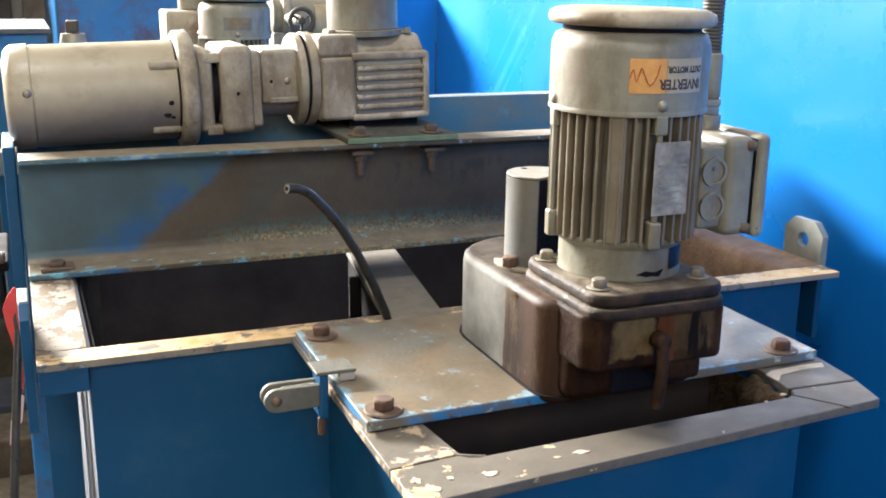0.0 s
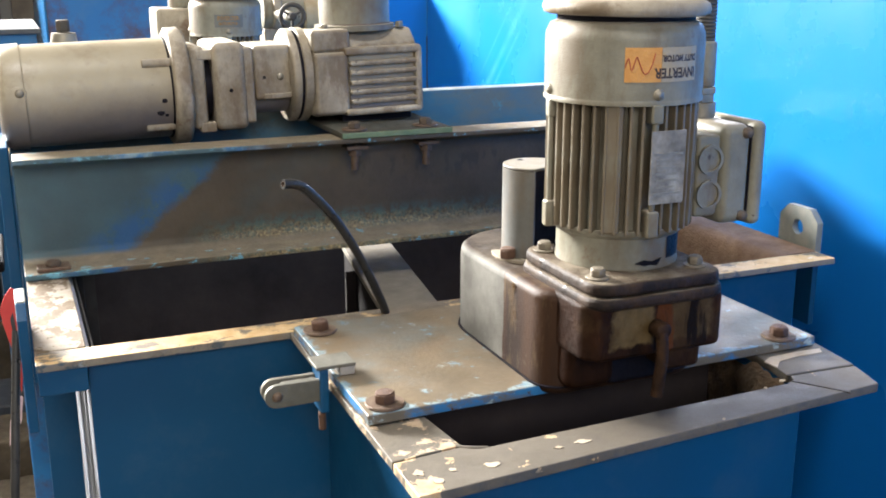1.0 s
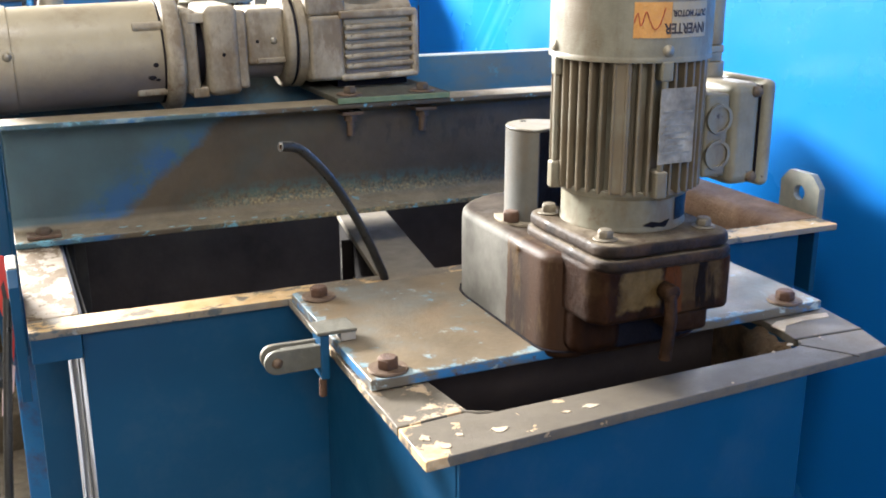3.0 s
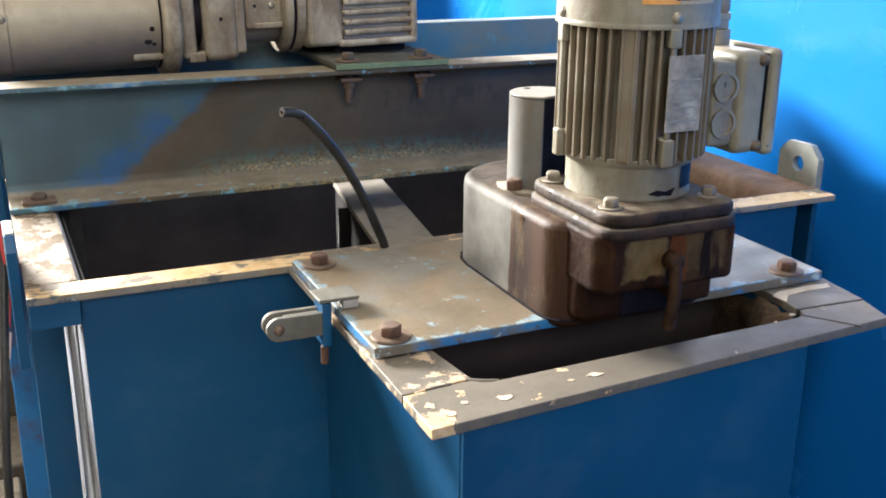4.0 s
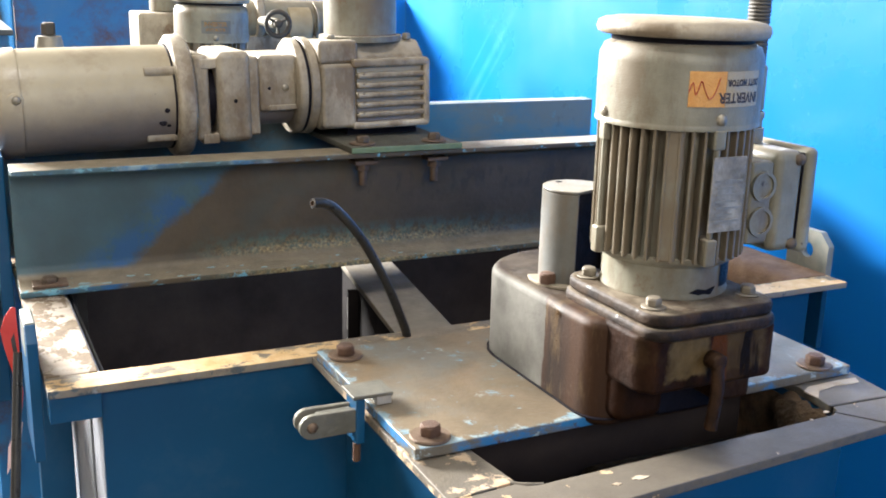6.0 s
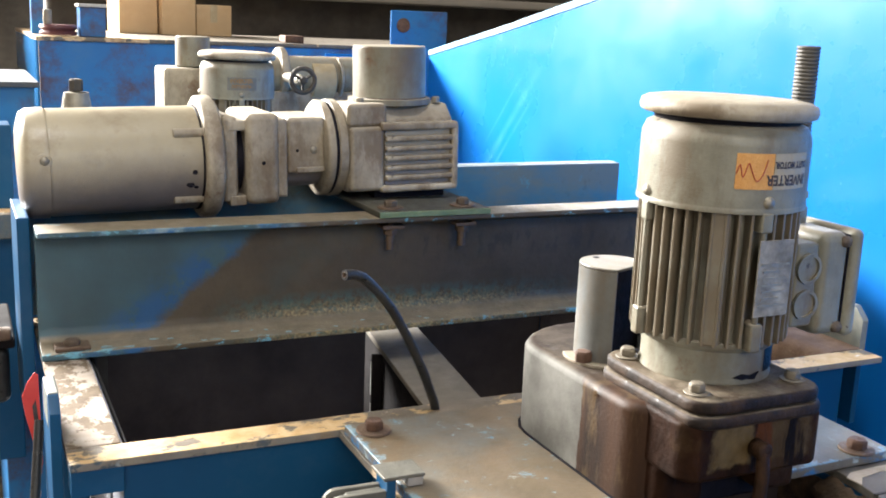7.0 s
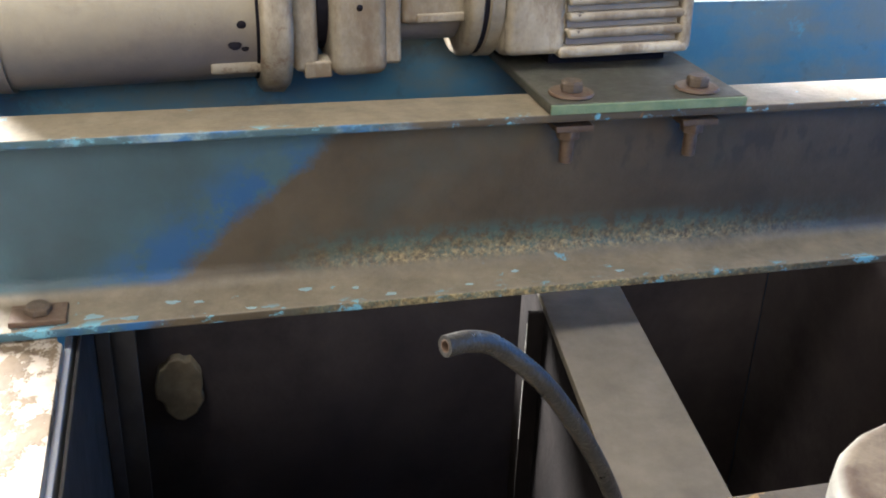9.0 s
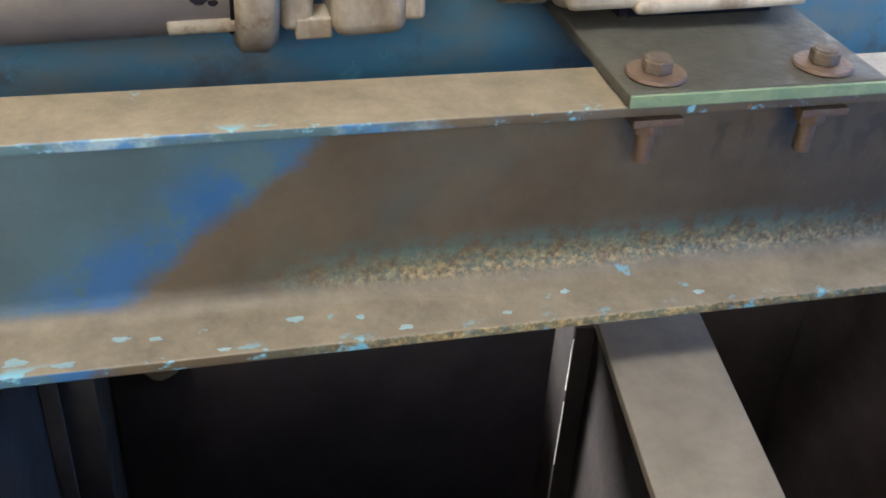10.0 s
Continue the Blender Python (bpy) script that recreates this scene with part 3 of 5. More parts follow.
part("wall_stripe", box(B(), 0.0605, 0.0628, 1.415, 1.435, 0.02, 0.985, 0.0008), LIT_WALL_LINE, side, "darker line in the painted reflection")
panel(0.014, 0.057, 1.600, 1.640, 0.02, 0.989, BLUE, "leg")
panel(1.058, 1.064, 1.326, 2.150, 0.02, 0.990, BLUE, "side_wall")
panel(0.063, 1.064, 2.152, 2.158, 0.02, 0.990, BLUE, "rear_wall")
# added dark linings that carry the shade of the tank's inside
panel(0.072, 1.054, 1.327, 1.330, 0.07, 0.986, INSIDE, "lining", "lining darkened with the shade inside the tank")
panel(0.072, 0.075, 1.332, 2.144, 0.07, 0.986, GREYSIDE, "lining", "lining darkened with the shade inside the tank")
# right wall split: lit rusty strip above, shade painted into the strip below
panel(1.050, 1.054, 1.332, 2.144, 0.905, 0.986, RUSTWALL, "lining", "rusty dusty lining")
panel(1.050, 1.054, 1.332, 2.144, 0.07, 0.904, INSIDE, "lining", "lining darkened with the shade inside the tank")
panel(0.078, 1.048, 2.142, 2.146, 0.07, 0.986, INSIDE, "lining", "lining darkened with the shade inside the tank")
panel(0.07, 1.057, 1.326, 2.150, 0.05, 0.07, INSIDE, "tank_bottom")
# box that stands out at the front
panel(0.3395, 0.3455, 0.932, 1.316, 0.02, 0.990, BLUE, "side_wall")
part("side_wall", prism(B(), [(0.746, 0.960), (0.752, 0.960), (0.770, 1.316), (0.764, 1.316)], 0.02, 0.990, 0.001), BLUE, tank)
part("front_wall", prism(B(), [(0.3395, 0.924), (0.752, 0.952), (0.752, 0.958), (0.3395, 0.930)], 0.02, 0.990, 0.001), BLUE, tank)
part("lining", prism(B(), [(0.360, 0.934), (0.744, 0.960), (0.744, 0.963), (0.360, 0.937)], 0.40, 0.986, 0), INSIDE, tank, "lining darkened with the shade inside the tank")
panel(0.3460, 0.3485, 0.950, 1.314, 0.40, 0.9905, INSIDE, "lining", "lining darkened with the shade inside the tank")
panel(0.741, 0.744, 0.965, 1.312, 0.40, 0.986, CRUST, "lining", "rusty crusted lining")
panel(0.366, 0.738, 1.313, 1.3165, 0.40, 0.988, INSIDE, "lining", "lining darkened with the shade inside the tank")
panel(0.366, 0.738, 1.090, 1.094, 0.40, 0.985, INSIDE, "baffle", "baffle darkened with the shade inside the tank")
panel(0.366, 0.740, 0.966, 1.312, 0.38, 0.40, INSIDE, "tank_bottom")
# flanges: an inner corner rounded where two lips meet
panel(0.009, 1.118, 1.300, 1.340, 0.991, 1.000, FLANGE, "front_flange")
# left lip in the paler material, which has the window glare in its colour
part("side_flange", prism(B(), [(0.009, 1.342), (0.064, 1.342), (0.064, 1.62), (0.052, 1.64), (0.009, 1.64)], 0.990, 1.0005, 0.001), GLARELIP, tank, "lip painted pale for window glare, with brown chips")
part("side_flange", prism(B(), [(1.118, 0.991), (1.118, 1.0005), (1.064, 1.0005), (1.053, 0.997), (1.045, 0.988), (1.041, 0.970), (1.040, 0.90), (1.049, 0.90), (1.049, 0.985), (1.056, 0.991)], 1.342, 2.14, 0, Matrix(((1, 0, 0, 0), (0, 0, 1, 0), (0, 1, 0, 0), (0, 0, 0, 1)))), CAKE, tank, "rounded lip caked with brown dust")
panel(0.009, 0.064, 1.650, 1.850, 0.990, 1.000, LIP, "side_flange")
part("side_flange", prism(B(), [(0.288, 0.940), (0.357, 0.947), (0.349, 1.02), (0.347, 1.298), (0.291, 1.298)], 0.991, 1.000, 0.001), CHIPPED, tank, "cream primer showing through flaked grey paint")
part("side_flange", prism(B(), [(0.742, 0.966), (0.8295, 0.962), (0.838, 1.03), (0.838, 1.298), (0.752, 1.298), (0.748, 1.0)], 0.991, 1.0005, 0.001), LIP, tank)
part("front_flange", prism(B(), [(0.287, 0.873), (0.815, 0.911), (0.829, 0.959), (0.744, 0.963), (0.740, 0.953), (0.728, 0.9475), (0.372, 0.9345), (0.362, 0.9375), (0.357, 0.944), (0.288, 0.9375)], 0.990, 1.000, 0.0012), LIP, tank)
panel(0.010, 0.062, 1.304, 1.336, 0.962, 0.990, BLUE, "corner_block")
part("weld_bead", tube(B(), smooth_path([(0.352, 0.947, 0.9990), (0.364, 0.9385, 0.9996), (0.378, 0.935, 0.9985)], 6), 0.0020, 8), LIP, tank)
part("weld_bead", tube(B(), smooth_path([(0.300, 0.9398, 0.9993), (0.318, 0.9425, 0.9997), (0.336, 0.9440, 0.9996)], 6), 0.0014, 8), LIP, tank)
part("weld_bead", tube(B(), smooth_path([(0.62, 1.338, 0.975), (0.70, 1.337, 0.974), (0.78, 1.338, 0.975)], 4), 0.003, 6), RUSTWALL, tank)

part("inner_pipe", can_x(B(), 0.50, 0.738, 1.035, 0.900, 0.040, 0.01), CRUST, tank, "rusty pipe under the opening")
lump = bmesh.new()
bmesh.ops.create_icosphere(lump, subdivisions=4, radius=1.0)
for v in lump.verts:
    s = 1 + 0.16 * math.sin(5.1 * v.co.y + 2.3 * v.co.z) * math.cos(4.3 * v.co.z - 3.1 * v.co.x) + 0.08 * math.sin(13 * v.co.y + 9 * v.co.z)
    v.co = (0.744 + 0.016 * s * v.co.x, 1.000 + 0.040 * s * v.co.y, 0.962 + 0.030 * s * v.co.z)
part("caked_lump", lump, CRUST, tank, "caked brown deposit in the corner")
# details on the front lip: paint flakes, mitre lines, dark recess beside the far corner
flakes = random.Random(11)
for x, y, r, long in ((0.331, 0.906, 0.0052, 1.2), (0.366, 0.902, 0.0075, 1.9), (0.436, 0.9085, 0.0050, 1.6), (0.462, 0.911, 0.0062, 2.2), (0.312, 0.892, 0.0075, 1.1), (0.302, 0.912, 0.009, 0.9), (0.698, 0.946, 0.0028, 1.0), (0.727, 0.955, 0.0045, 1.3)):
    pts = [(x + 0.7 * long * r * flakes.uniform(0.45, 1.15) * math.cos(radians(a + flakes.uniform(-9, 9))), y + 0.7 * r * flakes.uniform(0.35, 1.1) * math.sin(radians(a))) for a in range(0, 360, 24)]
    part("primer_spot", prism(B(), pts, 0.9994, 1.0006, 0), CREAMSPOT, tank, "bare cream primer spot")
for x0, y0, x1, y1 in ((0.742, 0.9645, 0.828, 0.9605), (0.735, 0.951, 0.770, 0.9035)):
    d = Vector((x1 - x0, y1 - y0, 0)).normalized() * 0.0012
    part("mitre_line", prism(B(), [(x0 + d.y, y0 - d.x), (x1 + d.y, y1 - d.x), (x1 - d.y, y1 + d.x), (x0 - d.y, y0 + d.x)], 0.9990, 1.0006, 0), DARK, tank, "dark joint line")

part("primer_arc", prism(B(), [(0.746, 0.985), (0.760, 0.998), (0.790, 1.003), (0.822, 1.001), (0.828, 1.012), (0.800, 1.014), (0.758, 1.012), (0.744, 1.004)], 1.0000, 1.0012, 0), CREAMSPOT, tank, "bare cream primer along the lip")

# rear upright plate and side plate behind the beam
part("rear_plate", box(B(), 0.006, 1.022, 1.852, 1.862, 1.0012, 1.207, 0.001), RAIL, tank, "blue upright plate with rust blotches")
part("plate_edge", box(B(), 0.006, 1.022, 1.862, 1.885, 1.197, 1.2075, 0.001), RAIL, tank)
part("corner_post", box(B(), -0.012, 0.004, 1.70, 1.850, 0.90, 1.176, 0.002), BLUE, tank)


def lug(x0, x1, y0, y1, z0, z1, hole_z, r, label):
    """A lifting eye: a plate on edge with its upper corners cut and a round hole."""
    c, yc = 0.018, (y0 + y1) / 2
    outer = [(y0, z0), (y1, z0), (y1, z1 - c), (y1 - c, z1), (y0 + c, z1), (y0, z1 - c)]
    bm = bmesh.new()
    n = 24
    ring = [(yc + r * math.cos(2 * math.pi * i / n), hole_z + r * math.sin(2 * math.pi * i / n)) for i in range(n)]

    def out(a):
        d = Vector((math.cos(a), math.sin(a)))
        best = 9.0
        for i in range(6):
            p, q = Vector(outer[i]), Vector(outer[(i + 1) % 6])
            e = q - p
            den = d.x * e.y - d.y * e.x
            if abs(den) > 1e-9:
                w = p - Vector((yc, hole_z))
                s, u = (w.x * e.y - w.y * e.x) / den, (w.x * d.y - w.y * d.x) / den
                if s > 0 and -1e-6 <= u <= 1 + 1e-6:
                    best = min(best, s)
        return (yc + best * d.x, hole_z + best * d.y)

    angles = sorted({round(2 * math.pi * i / n, 5) for i in range(n)} | {round(math.atan2(q - hole_z, p - yc) % (2 * math.pi), 5) for p, q in outer})
    rows = []
    for x in (x0, x1):
        rows.append(([bm.verts.new((x, yc + r * math.cos(a), hole_z + r * math.sin(a))) for a in angles], [bm.verts.new((x, *out(a))) for a in angles]))
    k = len(angles)
    for i in range(k):
        j = (i + 1) % k
        for a, b in rows:
            bm.faces.new((a[i], a[j], b[j], b[i]))
        for s in (0, 1):
            bm.faces.new((rows[0][s][i], rows[0][s][j], rows[1][s][j], rows[1][s][i]))
    return part("lifting_lug", bm, m_lug, tank, label)


m_lug = m_simple("grey_blue_lug", (0.13, 0.15, 0.15), (0.24, 0.24, 0.21), 30, 0.55)
part("lug_leg", box(B(), 1.1205, 1.1305, 1.346, 1.431, 0.88, 0.9745, 0.001), BLUE, tank, "blue painted lug leg")
lug(1.120, 1.131, 1.345, 1.428, 0.975, 1.060, 1.028, 0.012, "dusty grey lifting lug with round hole")
part("lug_plate", prism(B(), [(1.34, 0.905), (1.44, 0.905), (1.44, 1.04), (1.42, 1.054), (1.36, 1.054), (1.34, 1.04)], 0, 0.011, 0.001, Matrix(((0, 0, 1, -0.005), (1, 0, 0, 0), (0, 1, 0, 0), (0, 0, 0, 1)))), BLUE, tank, "blue lug plate at the corner")
part("lug_tip", box(B(), -0.0055, 0.0065, 1.362, 1.418, 1.016, 1.0555, 0.002), m_lug, tank, "scraped grey tip")

# flat bar across the tank, on an upright
bar = thing("cross_bar", (0.52, 1.5, 0.4), "dusty flat bar lying across inside the tank", "bar")
skew = Matrix.Translation((0.541, 1.68, -0.008)) @ Matrix.Rotation(radians(-8.5), 4, "Z")
part("flat_bar", box(B(), -0.044, 0.041, -0.34, 0.14, 0.951, 0.960, 0.001, skew), BAR, bar)
part("upright", box(B(), -0.042, -0.036, -0.30, 0.13, 0.60, 0.950, 0.001, skew), NEAR_BLACK, bar, "dark upright web")
part("upright", box(B(), -0.058, -0.034, 0.01, 0.016, 0.07, 0.949, 0.001, skew), NEAR_BLACK, bar, "bare edged upright")
part("paint_drip", box(B(), -0.0592, -0.0584, 0.008, 0.0098, 0.885, 0.938, 0.0003, skew), WHITE, bar, "white paint run")
part("paint_drip", box(B(), -0.0590, -0.0584, 0.008, 0.0094, 0.800, 0.872, 0.0002, skew), WHITE, bar, "white paint run")
part("paint_drip", box(B(), -0.0375, -0.0355, -0.306, -0.3015, 0.80, 0.94, 0.0004, skew), WHITE, bar, "white paint run")

# pale patch and ribs inside
crumbs = random.Random(3)
patch = prism(B(), [(0.128 + 0.036 * crumbs.uniform(0.75, 1.1) * math.cos(radians(a)), 0.707 + 0.052 * crumbs.uniform(0.75, 1.1) * math.sin(radians(a))) for a in range(0, 360, 18)], 0, 0.02, 0.004, Matrix(((1, 0, 0, 0.012), (0, 0, -1, 2.142), (0, 1, 0, -0.085), (0, 0, 0, 1))))
part("pale_patch", patch, DEPOSIT, tank, "pale patch of caked deposit on the inner wall")
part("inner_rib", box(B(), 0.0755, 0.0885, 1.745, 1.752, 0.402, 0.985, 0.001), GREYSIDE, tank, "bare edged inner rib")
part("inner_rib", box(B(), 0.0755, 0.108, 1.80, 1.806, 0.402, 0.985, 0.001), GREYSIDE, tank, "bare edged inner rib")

# ---- channel beam ----
BX0, BX1, BY0, BY1, BZ0, BZ1 = 0.008, 1.086, 1.628, 1.688, 1.002, 1.169
beam = thing("channel_beam", (0.0, 1.65, 1.002), "greasy blue steel channel beam lying across the tank", "beam")
section = [(BY0, BZ0), (BY1, BZ0), (BY1, BZ1), (BY0, BZ1), (BY0, BZ1 - 0.007), (BY1 - 0.016, BZ1 - 0.011), (BY1 - 0.009, BZ1 - 0.02), (BY1 - 0.009, BZ0 + 0.030), (BY1 - 0.0115, BZ0 + 0.0215), (BY1 - 0.017, BZ0 + 0.015), (BY1 - 0.026, BZ0 + 0.0112), (BY0, BZ0 + 0.008)]
part("channel", prism(B(), section, BX0, BX1, 0.0012, Matrix(((0, 0, 1, 0), (1, 0, 0, 0), (0, 1, 0, 0), (0, 0, 0, 1)))), BEAM, beam)
t = thing("beam_bolt", (0.045, 1.645, 1.012), "rusty bolt with square washer on the beam lip", "bolt")
part("washer", box(B(), 0.024, 0.068, 1.632, 1.662, 1.0115, 1.0165, 0.001), WASHER, t, "square bevelled washer")
part("bolt_head", hex_head(B(), 0.046, 1.647, 1.0165, 1.0225, 0.011, 12), BOLT, t)
FLAKE = m_simple("turquoise_flake", (0.20, 0.33, 0.37), (0.33, 0.46, 0.49), 60, 0.5)
chips = random.Random(5)
for x, y, r, long in ((0.262, 1.654, 0.0040, 1.7), (0.088, 1.640, 0.0060, 1.6), (0.118, 1.634, 0.0045, 2.2), (0.064, 1.634, 0.0035, 1.5), (0.150, 1.652, 0.0035, 2.4), (0.172, 1.649, 0.0028, 2.0), (0.305, 1.650, 0.0030, 1.2), (0.334, 1.636, 0.0032, 1.8), (0.405, 1.640, 0.0028, 1.6), (0.452, 1.655, 0.0034, 1.4), (0.548, 1.641, 0.0032, 1.5), (0.214, 1.633, 0.0026, 2.0)):
    z = BZ0 + 0.008 + 0.094 * (y - BY0)
    pts = [(x + long * r * chips.uniform(0.4, 1.1) * math.cos(radians(a)), y + 0.8 * r * chips.uniform(0.35, 1.1) * math.sin(radians(a))) for a in range(0, 360, 30)]
    part("paint_flake", prism(B(), pts, z - 0.0012, z + 0.0008, 0), FLAKE, beam, "lifted turquoise paint flake")

# base plate of the beam drive
PZ = 1.1695
bplate = thing("base_plate", (0.54, 1.70, PZ), "green tinted steel plate bolted on the beam", "plate")
part("plate", box(B(), 0.462, 0.640, 1.627, 1.845, PZ, PZ + 0.009, 0.0015), GREEN, bplate)
part("front_edge", box(B(), 0.4625, 0.6395, 1.624, 1.6265, PZ + 0.0005, PZ + 0.0085, 0.0005), GREEN_EDGE, bplate, "pale green painted edge")
for x in (0.489, 0.605):
    t = plate_bolt(x, 1.651, PZ + 0.009, "rusty bolt holding the drive plate to the beam", 0.0102, 0.0195, 18, 0.0085, BOLT)
    part("shank", can(B(), x, 1.650, 1.118, 1.1575, 0.006, 0.001, 12), WASHER, t)
    part("nut", hex_head(B(), x, 1.650, 1.140, 1.150, 0.0105, 25), WASHER, t)
    part("wedge_washer", box(B(), x - 0.017, x + 0.017, 1.634, 1.662, 1.1505, 1.1560, 0.001, Matrix.Rotation(0, 4, "Z")), WASHER, t, "tapered washer")

# ---- horizontal drive on the beam ----
AY, AZ = 1.738, 1.250
drive = thing("beam_gear_motor", (0.54, AY, PZ + 0.012), "dusty grey gear motor lying along the beam", "motor")
part("motor_shell", lathe(B(), [(0, 0.030), (0.070, 0.030), (0.0715, 0.034), (0.0715, 0.226), (0, 0.226)], Matrix.Translation((0, AY, AZ)) @ ALONG_X, 64), SHELL_GREY, drive, "round motor shell, soot and underside shade painted low down")
cap = part("end_bell", lathe(B(), [(0, -0.006), (0.050, -0.005), (0.066, 0.0), (0.0725, 0.008), (0.0735, 0.028), (0.0735, 0.030), (0.0, 0.030)], Matrix.Translation((0, AY, AZ)) @ ALONG_X, 64), SHELL_GREY, drive)
part("bell_screw", can_y(B(), AY - 0.0745, AY - 0.060, 0.024, AZ + 0.012, 0.006), STEEL, cap)
part("screw_boss", can_y(B(), AY - 0.0715, AY - 0.055, 0.022, AZ + 0.010, 0.012), SHELL_GREY, cap)
fl = part("mounting_flange", lathe(B(), [(0, 0.226), (0.080, 0.226), (0.085, 0.230), (0.086, 0.246), (0.080, 0.252), (0.04, 0.254), (0, 0.254)], Matrix.Translation((0, AY, AZ)) @ ALONG_X, 56), DUSTY, drive)
for a, r in ((35, 0.0068), (-45, 0.0068), (145, 0.0068), (215, 0.0068)):
    y, z = AY - 0.070 * math.cos(radians(a)), AZ + 0.070 * math.sin(radians(a))
    part("flange_stud", can_x(B(), 0.186, 0.229, y, z, r, 0.0015, 16), DUSTY, fl)
XSEC = Matrix(((0, 0, 1, 0), (1, 0, 0, 0), (0, 1, 0, 0), (0, 0, 0, 1)))


def block_x(x0, x1, hy, lo, hi, bevel):
    """A box along the motor axis: half width hy, from lo to hi about the axis height."""
    return box(B(), x0, x1, AY - hy, AY + hy, AZ + lo, AZ + hi, bevel, None, 4)


part("spacer_plate", block_x(0.2535, 0.2745, 0.055, -0.058, 0.060, 0.006), DUSTY, drive)
# black disc puts the shade of the coupling gap into colour
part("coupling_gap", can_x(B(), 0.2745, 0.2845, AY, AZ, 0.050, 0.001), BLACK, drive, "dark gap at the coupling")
for dz in (-0.056, 0.048):
    part("spacer", box(B(), 0.262, 0.285, AY - 0.056, AY - 0.030, AZ + dz - 0.007, AZ + dz + 0.007, 0.002), DUSTY, drive)
part("adapter_block", block_x(0.284, 0.332, 0.063, -0.062, 0.064, 0.010), DUSTY, drive)
part("plug", can_y(B(), AY - 0.0640, AY - 0.055, 0.308, AZ - 0.004, 0.0035), BLACK, drive)
part("collar", block_x(0.3285, 0.344, 0.058, -0.054, 0.056, 0.004), DUSTY, drive)
neck = part("neck", block_x(0.3445, 0.402, 0.051, -0.024, 0.056, 0.007), DUSTY, drive)
part("neck_belly", can_x(B(), 0.3445, 0.402, AY, AZ - 0.004, 0.044), SHELL_GREY, drive)
part("neck_rib", box(B(), 0.358, 0.400, AY - 0.0535, AY - 0.045, AZ - 0.022, AZ - 0.014, 0.002), DUSTY, neck)
part("neck_plug", can_y(B(), AY - 0.0525, AY - 0.040, 0.384, AZ + 0.010, 0.0058), STEEL, neck)
part("neck_hole", can_y(B(), AY - 0.0517, AY - 0.040, 0.360, AZ + 0.010, 0.0034), BLACK, neck)
part("gear_flange", lathe(B(), [(0, 0.400), (0.066, 0.400), (0.070, 0.404), (0.070, 0.412), (0.067, 0.414), (0.067, 0.417), (0.071, 0.419), (0.071, 0.430), (0, 0.432)], Matrix.Translation((0, AY, AZ + 0.006)) @ ALONG_X, 48), DUSTY, drive)
GZ0, GZ1, GY0, GY1 = 1.1955, 1.322, 1.676, 1.800
part("gear_case", prism(B(), [(GY0 + 0.008, GZ0), (GY1 - 0.008, GZ0), (GY1, GZ0 + 0.01), (GY1, GZ1 - 0.03), (GY1 - 0.03, GZ1), (GY0 + 0.026, GZ1), (GY0, GZ1 - 0.022), (GY0, GZ0 + 0.01)], 0.430, 0.598, 0.010, Matrix(((0, 0, 1, 0), (1, 0, 0, 0), (0, 1, 0, 0), (0, 0, 0, 1)))), DUSTY, drive)
# black block carries the shade under the gear case
part("case_foot", box(B(), 0.478, 0.590, 1.690, 1.790, PZ + 0.014, GZ0 + 0.004, 0.001), BLACK, drive, "foot painted black for the shade under the case")
part("case_pad", box(B(), 0.432, 0.484, GY0 - 0.010, GY0 + 0.004, GZ0 + 0.004, GZ1 - 0.030, 0.0065, None, 3), DUSTY, drive)
part("fin_recess", box(B(), 0.487, 0.597, GY0 - 0.0035, GY0 + 0.002, GZ0 + 0.010, GZ1 - 0.034, 0.0005), SHELL_GREY, drive, "darker gaps between fins")
for z0, z1 in ((GZ0 + 0.001, GZ0 + 0.011), (GZ1 - 0.036, GZ1 - 0.024)):
    part("case_rail", box(B(), 0.478, 0.600, GY0 - 0.013, GY0 + 0.006, z0, z1, 0.004, None, 3), DUSTY, drive)
part("case_shoulder", box(B(), 0.430, 0.490, GY0 - 0.004, GY0 + 0.04, GZ1 - 0.030, GZ1 + 0.003, 0.006, None, 3), DUSTY, drive)
fin = finish(box(B(), 0.486, 0.599, GY0 - 0.012, GY0 + 0.002, -0.0041, 0.0041, 0.003), "cooling_fin", DUSTY, (0, 0, 0))
for i in range(5):
    ob = new("cooling_fin", fin)
    ob.parent = drive
    ob.location = Vector((0, 0, GZ0 + 0.0215 + i * 0.0142)) - BASE[drive]
part("fin_border", box(B(), 0.590, 0.6015, GY0 - 0.0125, GY0 + 0.03, GZ0 + 0.003, GZ1 - 0.026, 0.004, None, 3), DUSTY, drive)
part("end_dome", lathe(B(), [(0, 0.598), (0.056, 0.598), (0.054, 0.603), (0.044, 0.609), (0, 0.612)], Matrix.Translation((0, AY, AZ + 0.006)) @ ALONG_X, 40), DUSTY, drive)
part("shaft_cover", lathe(B(), [(0.0, 1.320), (0.062, 1.320), (0.062, 1.328), (0.0545, 1.329), (0.0545, 1.400), (0.053, 1.404), (0.0, 1.406)], Matrix.Translation((0.519, AY, 0)), 48), MOTOR, drive, "pale grey round shaft cover")
for x, y in ((0.459, AY - 0.035), (0.579, AY - 0.036), (0.585, AY + 0.04)):
    part("cover_bolt", hex_head(B(), x, y, 1.322, 1.330, 0.007, 15), STEEL, drive)

for x0, x1, r in ((0.2235, 0.2262, 0.0732), (0.3262, 0.3272, 0.061), (0.4135, 0.4175, 0.0685)):
    part("seam", can_x(B(), x0, x1, AY, AZ + (0.006 if x0 > 0.4 else 0.0), r, 0.0004), BLACK, drive, "dark grimy joint")
